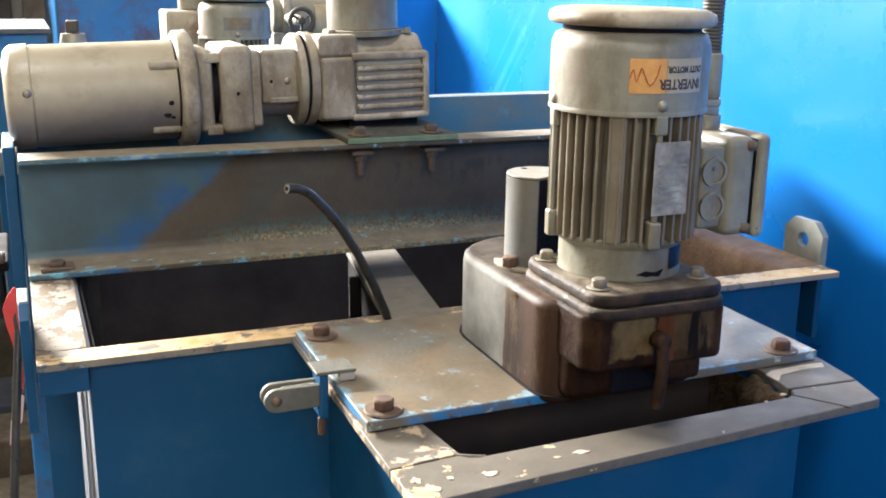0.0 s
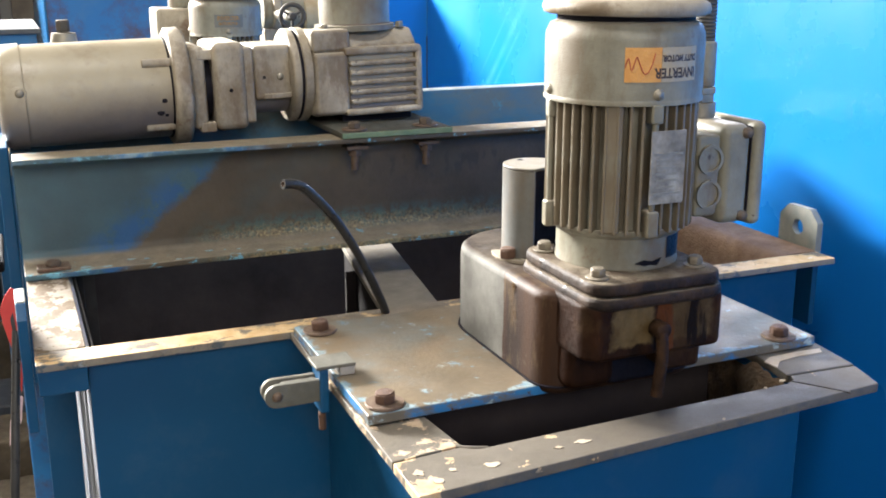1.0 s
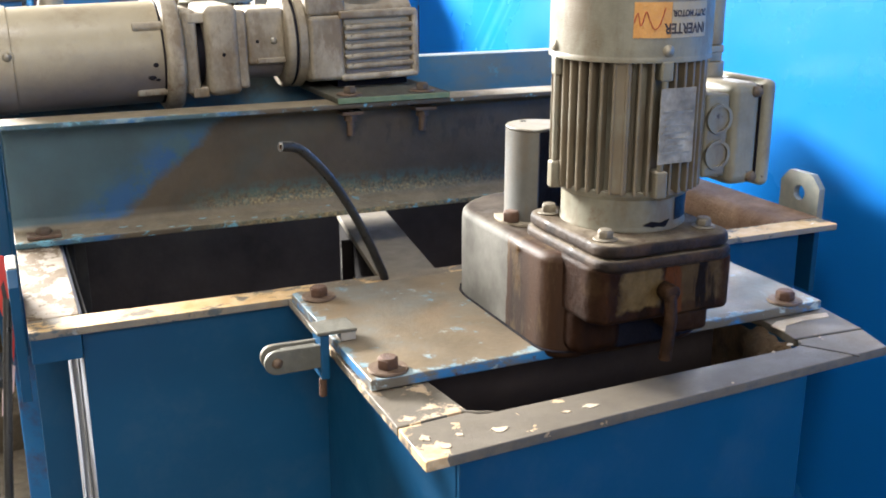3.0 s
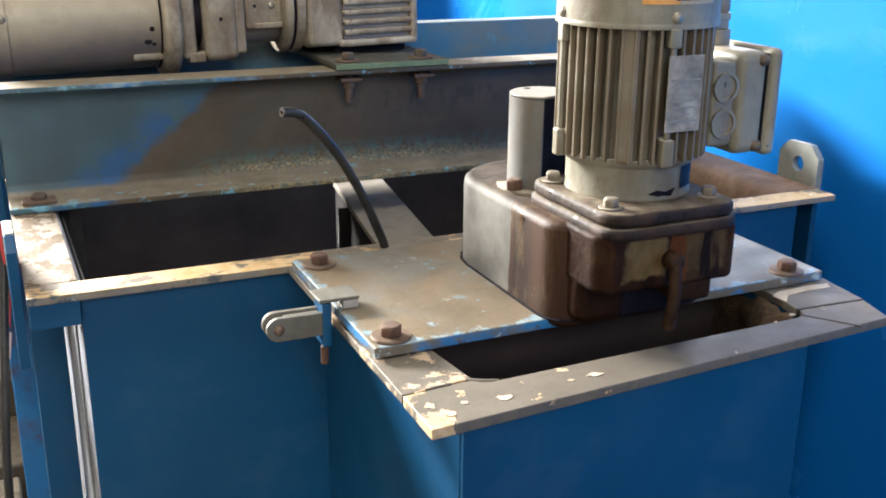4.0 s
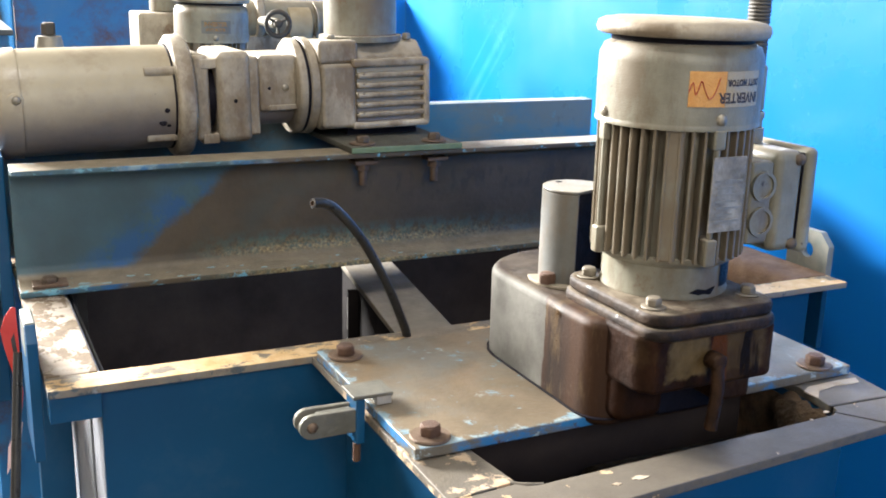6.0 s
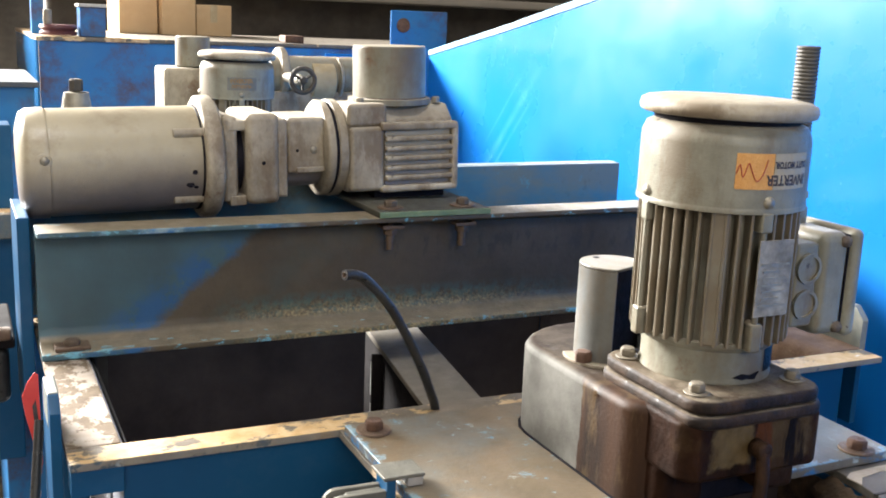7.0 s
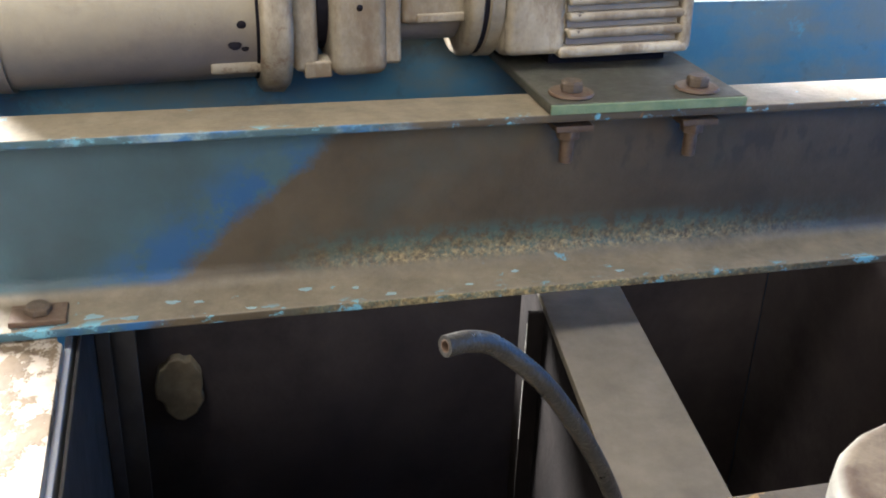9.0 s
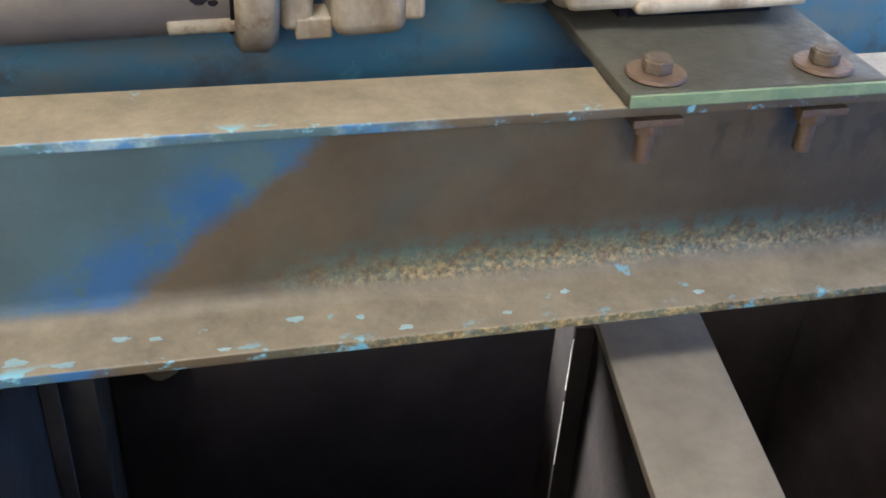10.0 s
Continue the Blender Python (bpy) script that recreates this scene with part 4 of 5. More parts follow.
for x, a, r in ((0.212, -8, 0.0045), (0.206, -22, 0.006), (0.214, -26, 0.0035)):
    y, z = AY - 0.0708 * math.cos(radians(a)), AZ + 0.0708 * math.sin(radians(a))
    part("oil_spot", lathe(B(), [(0, 0), (r, 0), (r * 0.6, 0.0012), (0, 0.0014)], Matrix.Translation((x, y, z)) @ Matrix.Rotation(radians(90 + a), 4, "X"), 10), BLACK, drive, "dark oil spot")
part("cover_seam", can(B(), 0.519, AY, 1.3275, 1.3298, 0.0555, 0.0004), RUST, drive, "rusty ring under the cover")
EYE0 = Vector((-0.05, 0.334, 1.448))
drive.location = EYE0 + 1.04 * (drive.location - EYE0)
drive.scale = (1.04, 1.04, 1.04)
LEAN = Matrix.Translation((0.36, AY, 1.25)) @ Matrix.Rotation(radians(-1.4), 4, "Y") @ Matrix.Translation((-0.36, -AY, -1.25))
drive.location = LEAN @ drive.location
drive.rotation_euler = (0, radians(-1.4), 0)

# ---- mounting plate and vertical gear motor ----
mplate = thing("mounting_plate", (0.545, 1.13, 1.0005), "worn blue steel mounting plate bolted over the tank opening", "plate")
part("plate", prism(B(), [(0.291, 1.0135), (0.829, 1.0215), (0.829, 1.284), (0.291, 1.282)], 1.0015, 1.0125, 0.0016), PLATE, mplate)
for x, y, a in ((0.3145, 1.032, 8), (0.315, 1.255, 20), (0.788, 1.035, 14), (0.788, 1.254, 2)):
    plate_bolt(x, y, 1.0125, "rusty hex bolt and washer on the mounting plate", 0.0108, 0.0195, a, 0.0092)

CX, CY = 0.566, 1.034


def round_motor(owner, cx, cy, box_side=True):
    """The upright finned motor with fan cowl, rain cap, nameplate, sticker and terminal box."""
    at = Matrix.Translation((cx, cy, 0))
    part("neck", lathe(B(), [(0, 1.134), (0.0615, 1.134), (0.0620, 1.137), (0.0605, 1.140), (0.0605, 1.164), (0.064, 1.167), (0.068, 1.170), (0.068, 1.1745), (0, 1.1745)], at, 48), MOTOR, owner)
    part("barrel", lathe(B(), [(0, 1.174), (0.061, 1.174), (0.0605, 1.180), (0.0605, 1.300), (0, 1.300)], at, 48), MOTOR, owner)
    fin_mesh = finish(box(B(), 0.058, 0.0735, -0.0015, 0.0015, 1.1725, 1.300, 0.0008), "cooling_fin", MOTOR, (0, 0, 0))
    wide = finish(box(B(), 0.058, 0.0725, -0.0085, 0.0085, 1.1725, 1.300, 0.003), "cast_rib", MOTOR, (0, 0, 0))
    base = Matrix.Translation(-BASE[owner])
    for i in range(40):
        a = 9.0 * i - 97
        if abs((a + 97 + 180) % 360 - 180) < 7 or abs((a + 7 + 180) % 360 - 180) < 18:
            continue
        ob = new("cooling_fin", fin_mesh)
        ob.parent = owner
        ob.matrix_basis = base @ at @ Matrix.Rotation(radians(a), 4, "Z")
    for a in (-127.5, -41.5):
        ob = new("cast_rib", wide)
        ob.parent = owner
        ob.matrix_basis = base @ at @ Matrix.Rotation(radians(a), 4, "Z")
    for a in (-97, -187, 83):
        tie = box(B(), 0.058, 0.079, -0.006, 0.006, 1.170, 1.196, 0.002)
        box(tie, 0.058, 0.078, -0.006, 0.006, 1.278, 1.296, 0.002)
        lathe(tie, [(0, 1.19), (0.003, 1.19), (0.003, 1.29), (0, 1.29)], Matrix.Translation((0.0735, 0, 0)), 10)
        tie.transform(at @ Matrix.Rotation(radians(a), 4, "Z"))
        part("tie_rod", tie, MOTOR, owner)
    cowl = part("fan_cowl", lathe(B(), [(0.070, 1.2945), (0.0768, 1.2945), (0.0770, 1.297), (0.0764, 1.2985), (0.0762, 1.300), (0.0762, 1.352), (0.0755, 1.358), (0.072, 1.366), (0.064, 1.370), (0, 1.371)], at, 64), MOTOR, owner)
    for a in (-97, -187, -7, 83):
        q = at @ Matrix.Rotation(radians(a), 4, "Z") @ Matrix.Translation((0.0755, 0, 1.305)) @ ALONG_X
        part("cowl_screw", lathe(B(), [(0, 0), (0.0055, 0), (0.0055, 0.001), (0.0042, 0.003), (0, 0.004)], q, 16), STEEL, cowl)
    part("cap_stem", can(B(), cx, cy, 1.369, 1.376, 0.066, 0.001), BLACK, owner)
    part("rain_cap", lathe(B(), [(0, 1.3735), (0.074, 1.3735), (0.0785, 1.3755), (0.0800, 1.380), (0.0785, 1.3855), (0.073, 1.3885), (0.06, 1.3905), (0, 1.3915)], at @ Matrix.Translation((0, 0, 1.382)) @ Matrix.Rotation(radians(0.9), 4, "Y") @ Matrix.Translation((0, 0, -1.382)), 64), DUSTY, owner, "dusty round rain cap")
    return cowl


def wrap(bm, cx, cy, r, mid, z):
    """Bends a flat drawing (x along the arc, z up) onto the upright cylinder."""
    for v in bm.verts:
        a = radians(mid) + v.co.x / r
        rr = r + v.co.y
        v.co = (cx + rr * math.cos(a), cy + rr * math.sin(a), z + v.co.z)
    return bm


def sheet_grid(w, h, thick, n=14):
    bm = bmesh.new()
    rows = [[bm.verts.new((w * (i / n - 0.5), y, s * h / 2)) for i in range(n + 1)] for y in (thick, 0.0) for s in (-1, 1)]
    for i in range(n):
        bm.faces.new((rows[0][i], rows[0][i + 1], rows[1][i + 1], rows[1][i]))
        bm.faces.new((rows[2][i], rows[2][i + 1], rows[3][i + 1], rows[3][i]))
        bm.faces.new((rows[0][i], rows[0][i + 1], rows[2][i + 1], rows[2][i]))
        bm.faces.new((rows[1][i], rows[1][i + 1], rows[3][i + 1], rows[3][i]))
    return bm


def letters(text, size, w):
    """Flat letters w wide, from the built-in font, centred; x right, z up."""
    c = bpy.data.curves.new("letters", "FONT")
    c.body, c.size, c.align_x, c.align_y, c.offset = text, size, "CENTER", "CENTER", 0.0004
    c.resolution_u = 2
    ob = new("letters", c)
    bpy.context.view_layer.update()
    me = bpy.data.meshes.new_from_object(ob.evaluated_get(bpy.context.evaluated_depsgraph_get()))
    bpy.data.objects.remove(ob)
    bpy.data.curves.remove(c)
    bm = bmesh.new()
    bm.from_mesh(me)
    bpy.data.meshes.remove(me)
    xs = [v.co.x for v in bm.verts]
    k = w / (max(xs) - min(xs))
    for v in bm.verts:
        v.co = (v.co.x * k, 0, v.co.y)
    return bm


def sticker(cowl, cx, cy):
    """Orange and worn sticker, upside down on the cowl."""
    r = 0.0763
    s = part("sticker", wrap(sheet_grid(0.034, 0.031, 0.0004), cx, cy, r, -109.0, 1.332), ORANGE, cowl, "orange sticker, upside down")
    part("worn_end", wrap(sheet_grid(0.042, 0.031, 0.0004), cx, cy, r, -80.0, 1.332), PALE, s, "rubbed pale end of the sticker")
    for text, size, w, mid, z in (("INVERTER", 0.0125, 0.047, -83.5, 1.3250), ("DUTY MOTOR", 0.008, 0.040, -80.5, 1.3380)):
        bm = letters(text, size, w)
        bm.transform(Matrix.Rotation(math.pi, 4, "Y"))
        bmesh.ops.subdivide_edges(bm, edges=[e for e in bm.edges if e.calc_length() > 0.006], cuts=2)
        for v in bm.verts:
            v.co.y = 0.0008
        part("lettering", wrap(bm, cx, cy, r, mid, z), INK, s, "dark printed words " + text)
    wave = [(-0.014, -0.003), (-0.011, 0.005), (-0.008, -0.006), (-0.004, 0.006), (-0.001, 0.0), (0.004, -0.009), (0.009, -0.004), (0.013, 0.009)]
    pts = smooth_path([(x, 0.0009, z) for x, z in wave], 5)
    part("printed_wave", wrap(tube(B(), pts, 0.0005, 5), cx, cy, r, -111.0, 1.333), RED_INK, s, "red printed wave")


def terminal_box(owner, cx, cy):
    bx = part("terminal_box", box(B(), cx + 0.062, cx + 0.090, cy - 0.043, cy + 0.043, 1.176, 1.258, 0.004), MOTOR, owner)
    for z in (1.199, 1.234):
        ring = lathe(B(), [(0.0115, 0), (0.0145, 0), (0.0145, 0.0035), (0.0115, 0.0035), (0.0115, 0.001), (0, 0.001)], Matrix.Translation((cx + 0.0765, cy - 0.043, z)) @ Matrix.Rotation(radians(90), 4, "X"), 28)
        part("knockout", ring, MOTOR, bx)
    part("box_body", box(B(), cx + 0.0905, cx + 0.126, cy - 0.046, cy + 0.046, 1.166, 1.267, 0.010, None, 4), MOTOR, bx)
    part("gasket", box(B(), cx + 0.1255, cx + 0.1272, cy - 0.0430, cy + 0.0430, 1.1690, 1.2640, 0.0004), BLACK, bx)
    lid = part("box_lid", box(B(), cx + 0.1270, cx + 0.1425, cy - 0.0480, cy + 0.0480, 1.1630, 1.2690, 0.0070, None, 4), MOTOR, bx, "domed lid with corner screws")
    for z in (1.174, 1.258):
        part("lid_screw", can_x(B(), cx + 0.113, cx + 0.1245, cy - 0.045, z, 0.0055), BOLT, lid)
    g = part("cable_gland", can(B(), cx + 0.108, cy + 0.02, 1.2625, 1.282, 0.016, 0.001, 24), STEEL, bx)
    part("gland_nut", prism(B(), [(cx + 0.108 + a, cy + 0.02 + b) for a, b in hexa(0.0145)], 1.282, 1.292, 0.001), STEEL, g)
    part("gland_body", can(B(), cx + 0.108, cy + 0.02, 1.297, 1.345, 0.0135, 0.003, 24), MOTOR, g)
    part("gland_nut", prism(B(), [(cx + 0.108 + a, cy + 0.02 + b) for a, b in hexa(0.016)], 1.291, 1.298, 0.001), STEEL, g)
    prof = [(0.0, 1.344)]
    for i in range(26):
        prof += [(0.0103, 1.344 + 0.0036 * i), (0.0113, 1.3453 + 0.0036 * i), (0.0113, 1.3465 + 0.0036 * i)]
    prof += [(0.0103, 1.3440 + 0.0036 * 26), (0.0, 1.3440 + 0.0036 * 26)]
    part("flexible_conduit", lathe(B(), prof, Matrix.Translation((cx + 0.108, cy + 0.02, 0)), 20), HOSEGREY, bx, "ribbed dark conduit stub")


def gear_case(owner, cx, cy):
    """Offset gear case under the motor, drawn round the motor's axis."""
    x0, x1 = cx - 0.097, cx + 0.088
    plan = [(x0 + 0.03 - 0.03 * math.sin(radians(a)), cy - 0.004 - 0.03 * math.cos(radians(a))) for a in (90, 67, 45, 22, 0)]
    plan += [(x1 - 0.03 + 0.03 * math.sin(radians(a)), cy - 0.004 - 0.03 * math.cos(radians(a))) for a in (0, 22, 45, 67, 90)]
    for i in range(13):
        a = radians(180 * i / 12)
        plan.append((cx - 0.0045 + 0.0925 * math.cos(a), cy + 0.158 + 0.075 * math.sin(a)))
    part("gear_case", prism(B(), plan, 1.003, 1.112, 0.010, None, 4), OILY, owner, "grey gear case streaked with brown oil")
    part("lower_casting", box(B(), cx - 0.080, cx - 0.024, cy - 0.052, cy + 0.01, 1.0135, 1.066, 0.013, None, 4), FRONT, owner, "rusty oily casting")
    # black block in place of a hollow: the recess shade is its colour
    part("recess_shade", box(B(), cx - 0.030, cx + 0.050, cy - 0.046, cy + 0.01, 1.0135, 1.064, 0.004), BLACK, owner, "black block painted for the shaded oily recess")
    part("step_casting", box(B(), cx + 0.012, cx + 0.054, cy - 0.080, cy - 0.01, 1.034, 1.064, 0.006, None, 3), FRONT, owner, "rusty oily casting")
    up = prism(B(), [(cx - 0.070, cy - 0.089), (cx + 0.067, cy - 0.089), (cx + 0.074, cy - 0.080), (cx + 0.074, cy + 0.05), (cx - 0.082, cy + 0.05), (cx - 0.082, cy - 0.074)], 1.057, 1.113, 0.011, None, 4)
    part("front_casting", up, FRONT, owner, "rusty oily casting")
    base = [(x + 0.0022 * (1 if x > cx else -1), y + 0.0022 * (1 if y > cy + 0.05 else -1)) for x, y in plan]
    part("foot_ring", prism(B(), base, 1.0127, 1.0142, 0.0005), BLACK, owner, "black line round the foot")
    pts = []
    for sx, sy, a0 in ((1, -1, 270), (1, 1, 0), (-1, 1, 90), (-1, -1, 180)):
        for k in range(5):
            a = radians(a0 + 22.5 * k)
            pts.append((cx - 0.003 + sx * 0.052 + 0.024 * math.cos(a), cy - 0.014 + sy * 0.058 + 0.024 * math.sin(a)))
    part("lower_flange", prism(B(), pts, 1.109, 1.121, 0.0045, None, 3), OILFLANGE, owner, "oily flange")
    part("motor_flange", prism(B(), [(cx - 0.003 + (x - cx + 0.003) * 0.97, cy - 0.014 + (y - cy + 0.014) * 0.97) for x, y in pts], 1.1215, 1.1345, 0.0045, None, 3), OILFLANGE, owner, "oil soaked flange with dusty top")
    for x, y in ((-0.060, -0.066), (0.050, -0.066), (-0.060, 0.040), (0.050, 0.040)):
        b = part("flange_bolt", hex_head(B(), cx + x, cy + y, 1.1365, 1.1435, 0.0078, 7), FBOLT, owner)
        part("bolt_washer", can(B(), cx + x, cy + y, 1.1345, 1.1365, 0.0115, 0.0008, 20), FBOLT, b)
    ox, oy = cx - 0.041, cy + 0.106
    ox += 0.003
    arc = [(ox + 0.0350 * math.cos(radians(q)), oy + 0.0350 * math.sin(radians(q))) for q in range(-22, 247, 8)]
    inner = [(ox + 0.0325 * math.cos(radians(q)), oy + 0.0325 * math.sin(radians(q))) for q in range(-20, 245, 8)]
    sc = part("shaft_cover", prism(B(), arc + inner[::-1], 1.1145, 1.2095, 0.0), COVER, owner, "pale grey shaft cover, open on one side")
    part("cover_top", prism(B(), arc, 1.2097, 1.2130, 0.0012), COVER, sc)
    # black core stands for the shadow on the flat side of the cover
    part("cover_core", prism(B(), [(ox + 0.0320 * math.cos(radians(q)), oy + 0.0320 * math.sin(radians(q))) for q in range(-14, 240, 12)], 1.1145, 1.2090, 0), BLACK, sc, "black core painted for shade on the cut side")
    part("cover_hole", can(B(), ox - 0.006, oy + 0.024, 1.2126, 1.2134, 0.0035, 0.0002, 14), BLACK, sc, "small dark hole")
    foot = [(ox + 0.046 * math.cos(radians(q)), oy + 0.046 * math.sin(radians(q))) for q in range(150, 290, 14)] + [(ox + 0.02, oy - 0.03), (ox - 0.03, oy + 0.02)]
    part("cover_foot", prism(B(), foot, 1.1115, 1.1150, 0.0008), DUSTY, sc)
    part("cover_bolt", hex_head(B(), ox - 0.038, oy - 0.014, 1.1152, 1.125, 0.0095, 4), RUST, sc)
    d = part("drain_boss", can_y(B(), cy - 0.105, cy - 0.088, cx - 0.008, 1.086, 0.0085), OILRUST, owner)
    part("drain_spout", tube(B(), smooth_path([(cx - 0.008, cy - 0.100, 1.084), (cx - 0.009, cy - 0.104, 1.06), (cx - 0.012, cy - 0.103, 1.022)], 6), 0.0062, 10), OILRUST, d)


def name_plate(owner, cx, cy):
    p = part("nameplate", box(B(), -0.019, 0.019, -0.0775, -0.0760, 1.203, 1.272, 0.0004, Matrix.Translation((cx + 0.003, cy, 0)) @ Matrix.Rotation(radians(0.5), 4, "Z")), NAMEPLATE, owner, "worn metal nameplate")
    for i in range(7):
        w = 0.013 if i % 3 else 0.016
        part("print_bar", box(B(), -w, w - 0.006 * (i % 2), -0.0782, -0.0776, 1.212 + 0.0062 * i, 1.2140 + 0.0062 * i, 0, Matrix.Translation((cx + 0.003, cy, 0)) @ Matrix.Rotation(radians(0.5), 4, "Z")), STEEL, p)


gm = thing("upright_gear_motor", (CX, CY, 1.0125), "grey finned upright gear motor with oil stained base", "motor", "upright gear motors")
gear_case(gm, CX, CY)
cowl = round_motor(gm, CX, CY)
name_plate(gm, CX, CY)
sticker(cowl, CX, CY)
terminal_box(gm, CX, CY)
part("oil_drip", prism(B(), [(-0.016, 0.0), (-0.006, 0.003), (0.004, 0.001), (0.014, 0.004), (0.010, -0.003), (0.001, -0.006), (-0.008, -0.002)], 0, 0.0008, 0, Matrix.Translation((CX + 0.0, CY - 0.0602, 1.1415)) @ Matrix.Rotation(radians(90), 4, "X")), BLACK, gm, "black oil smear")

part("oil_stain", wrap(sheet_grid(0.030, 0.026, 0.0004), CX, CY, 0.0610, -55.0, 1.156), STAIN, gm, "dark blue oil stain on the neck")

# clevis bracket on the plate edge
cb = thing("clevis_bracket", (0.28, 1.13, 1.0125), "small grey clevis bracket clamped on the plate edge", "bracket")
part("clamp_block", box(B(), 0.274, 0.2835, 1.114, 1.144, 0.975, 1.0225, 0.002), BLUE, cb, "blue clamp block")
part("clamp_top", box(B(), 0.270, 0.312, 1.112, 1.146, 1.0232, 1.0270, 0.001), CLEVIS, cb)
part("clamp_leg", box(B(), 0.296, 0.312, 1.116, 1.140, 1.0128, 1.0230, 0.001), WHITE, cb, "paint splashed leg")
part("clamp_screw", can(B(), 0.277, 1.121, 0.955, 0.9748, 0.004, 0.001, 12), RUST, cb)
for dy in (-0.0085, 0.0085):
    pts = [(0.275, -0.012), (0.275, 0.012)] + [(0.230 + 0.0125 * math.cos(radians(a)), 0.0125 * math.sin(radians(a))) for a in range(90, 271, 20)]
    part("clevis_cheek", prism(B(), pts, -0.003, 0.003, 0.001, Matrix.Translation((0, 1.128 + dy, 1.0)) @ Matrix.Rotation(radians(90), 4, "X")), CLEVIS, cb)
part("clevis_pin", can_y(B(), 1.1145, 1.1415, 0.230, 1.0, 0.0055), WASHER, cb)
part("clevis_web", box(B(), 0.236, 0.2742, 1.1232, 1.1328, 0.9895, 1.0105, 0.003), CLEVIS, cb)

# loose hose standing out of the tank
hose = smooth_path([(0.281, 1.264, 1.186), (0.296, 1.270, 1.1835), (0.312, 1.2765, 1.174), (0.341, 1.288, 1.143), (0.365, 1.2975, 1.108), (0.388, 1.3065, 1.068), (0.406, 1.3135, 1.030), (0.421, 1.325, 0.995), (0.435, 1.345, 0.93), (0.44, 1.36, 0.84)], 8)
hs = thing("rubber_hose", (0.42, 1.33, 0.98), "loose black rubber hose standing out of the tank", "hose")
part("outer_wall", tube(B(), hose, 0.0054, 14, 0.0034), RUBBER, hs)
part("inner_lining", tube(B(), hose[:12], 0.0033, 12, 0.0027), WASHER, hs, "brown lining at the cut end")

# red tag hanging by the corner lug
tag = thing("red_tag", (-0.012, 1.36, 0.9), "torn red plastic tag hanging at the tank corner", "tag")
TO_XZ = Matrix(((1, 0, 0, 0), (0, 0.12, -1, 1.36), (0, 1, 0, 0), (0, 0, 0, 1)))
part("red_strip", prism(B(), [(-0.010, 1.038), (-0.006, 1.036), (-0.0055, 0.935), (-0.010, 0.905), (-0.014, 0.955), (-0.022, 0.992), (-0.0245, 1.012), (-0.018, 1.028)], 0, 0.002, 0.0004, TO_XZ), RED, tag)
part("dark_mark", prism(B(), [(-0.014, 1.000), (-0.010, 1.008), (-0.008, 0.985), (-0.009, 0.960), (-0.012, 0.975)], 0.0021, 0.0026, 0, TO_XZ), INK, tag, "smudged dark mark")
part("pale_strip", prism(B(), [(-0.014, 0.904), (-0.009, 0.900), (-0.014, 0.870), (-0.031, 0.840), (-0.027, 0.872)], 0, 0.001, 0.0002, TO_XZ), PINK, tag, "pale pink strip")
solid("black_cable", tube(B(), smooth_path([(-0.008, 1.46, 0.99), (-0.022, 1.42, 0.87), (-0.034, 1.39, 0.74), (-0.04, 1.38, 0.5), (-0.05, 1.37, 0.0)], 6), 0.0055, 10), RUBBER, (-0.04, 1.38, 0), "black cable hanging beside the tank", "cable")

# ---- blue hopper side ----
hop = thing("blue_hopper", (1.3, 1.5, 0), "large bright blue sheet steel hopper side", "hopper")
sheet = prism(B(), [(-1.6, 0.0), (3.12, 0.0), (3.12, 1.345), (2.62, 1.432), (1.2, 1.70), (-1.6, 2.2)], 0, 0.006, 0.001, Matrix(((0, 0, 1, 1.20), (1, 0, 0, 0), (0, 1, 0, 0), (0, 0, 0, 1))))
part("side_sheet", sheet, SHEET, hop)
rim = prism(B(), [(3.12, 1.347), (2.62, 1.434), (1.2, 1.702), (-1.6, 2.202), (-1.6, 2.222), (1.2, 1.72), (2.62, 1.45), (3.12, 1.362)], 0, 0.03, 0.001, Matrix(((0, 0, 1, 1.198), (1, 0, 0, 0), (0, 1, 0, 0), (0, 0, 0, 1))))
# added panel, mostly out of view, that shades the sheet's far end
part("shade_panel", box(B(), 0.88, 1.198, 3.122, 3.128, 0.60, 1.345, 0.001), SHEET, hop)
part("rim", rim, RIM, hop, "rim painted pale for its lit edge")

# ---- behind: a second, like machine ----
g2 = thing("upright_gear_motor", (0.462, 2.45, 0.991), "grey finned upright gear motor on the machine behind", "motor", "upright gear motors")
gear_case(g2, 0.462, 2.45)
cowl2 = round_motor(g2, 0.462, 2.45)
s2 = part("sticker", wrap(sheet_grid(0.060, 0.026, 0.0004), 0.462, 2.45, 0.0763, -96.0, 1.327), COVER, cowl2, "rubbed pale sticker")
for text, size, w, z in (("INVERTER", 0.0115, 0.046, 1.3325), ("DUTY MOTOR", 0.0075, 0.040, 1.3215)):
    bm = letters(text, size, w)
    for v in bm.verts:
        v.co.y = 0.0008
    part("lettering", wrap(bm, 0.462, 2.45, 0.0763, -97.0, z), GOLD, s2, "dark printed words " + text)
for o in g2.children:
    o.location.z -= 0.021

far = thing("rear_tank", (0.5, 2.9, 0), "blue painted tank of the machine behind", "tank")
part("tank_body", box(B(), -0.02, 1.15, 2.38, 2.95, 0.02, 0.98, 0.004), FAR_BLUE, far)
part("tank_plate", box(B(), 0.18, 0.72, 2.36, 2.75, 0.9805, 0.991, 0.002), PLATE, far)
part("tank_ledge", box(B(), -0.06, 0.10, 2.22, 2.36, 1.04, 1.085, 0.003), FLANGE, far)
part("tank_end", box(B(), -0.035, 0.012, 2.28, 2.36, 0.6, 1.235, 0.003), BLUE, far)
d2 = thing("rear_gear_motor", (0.6, 2.66, 0.98), "dusty grey gear motor on the machine behind", "motor")
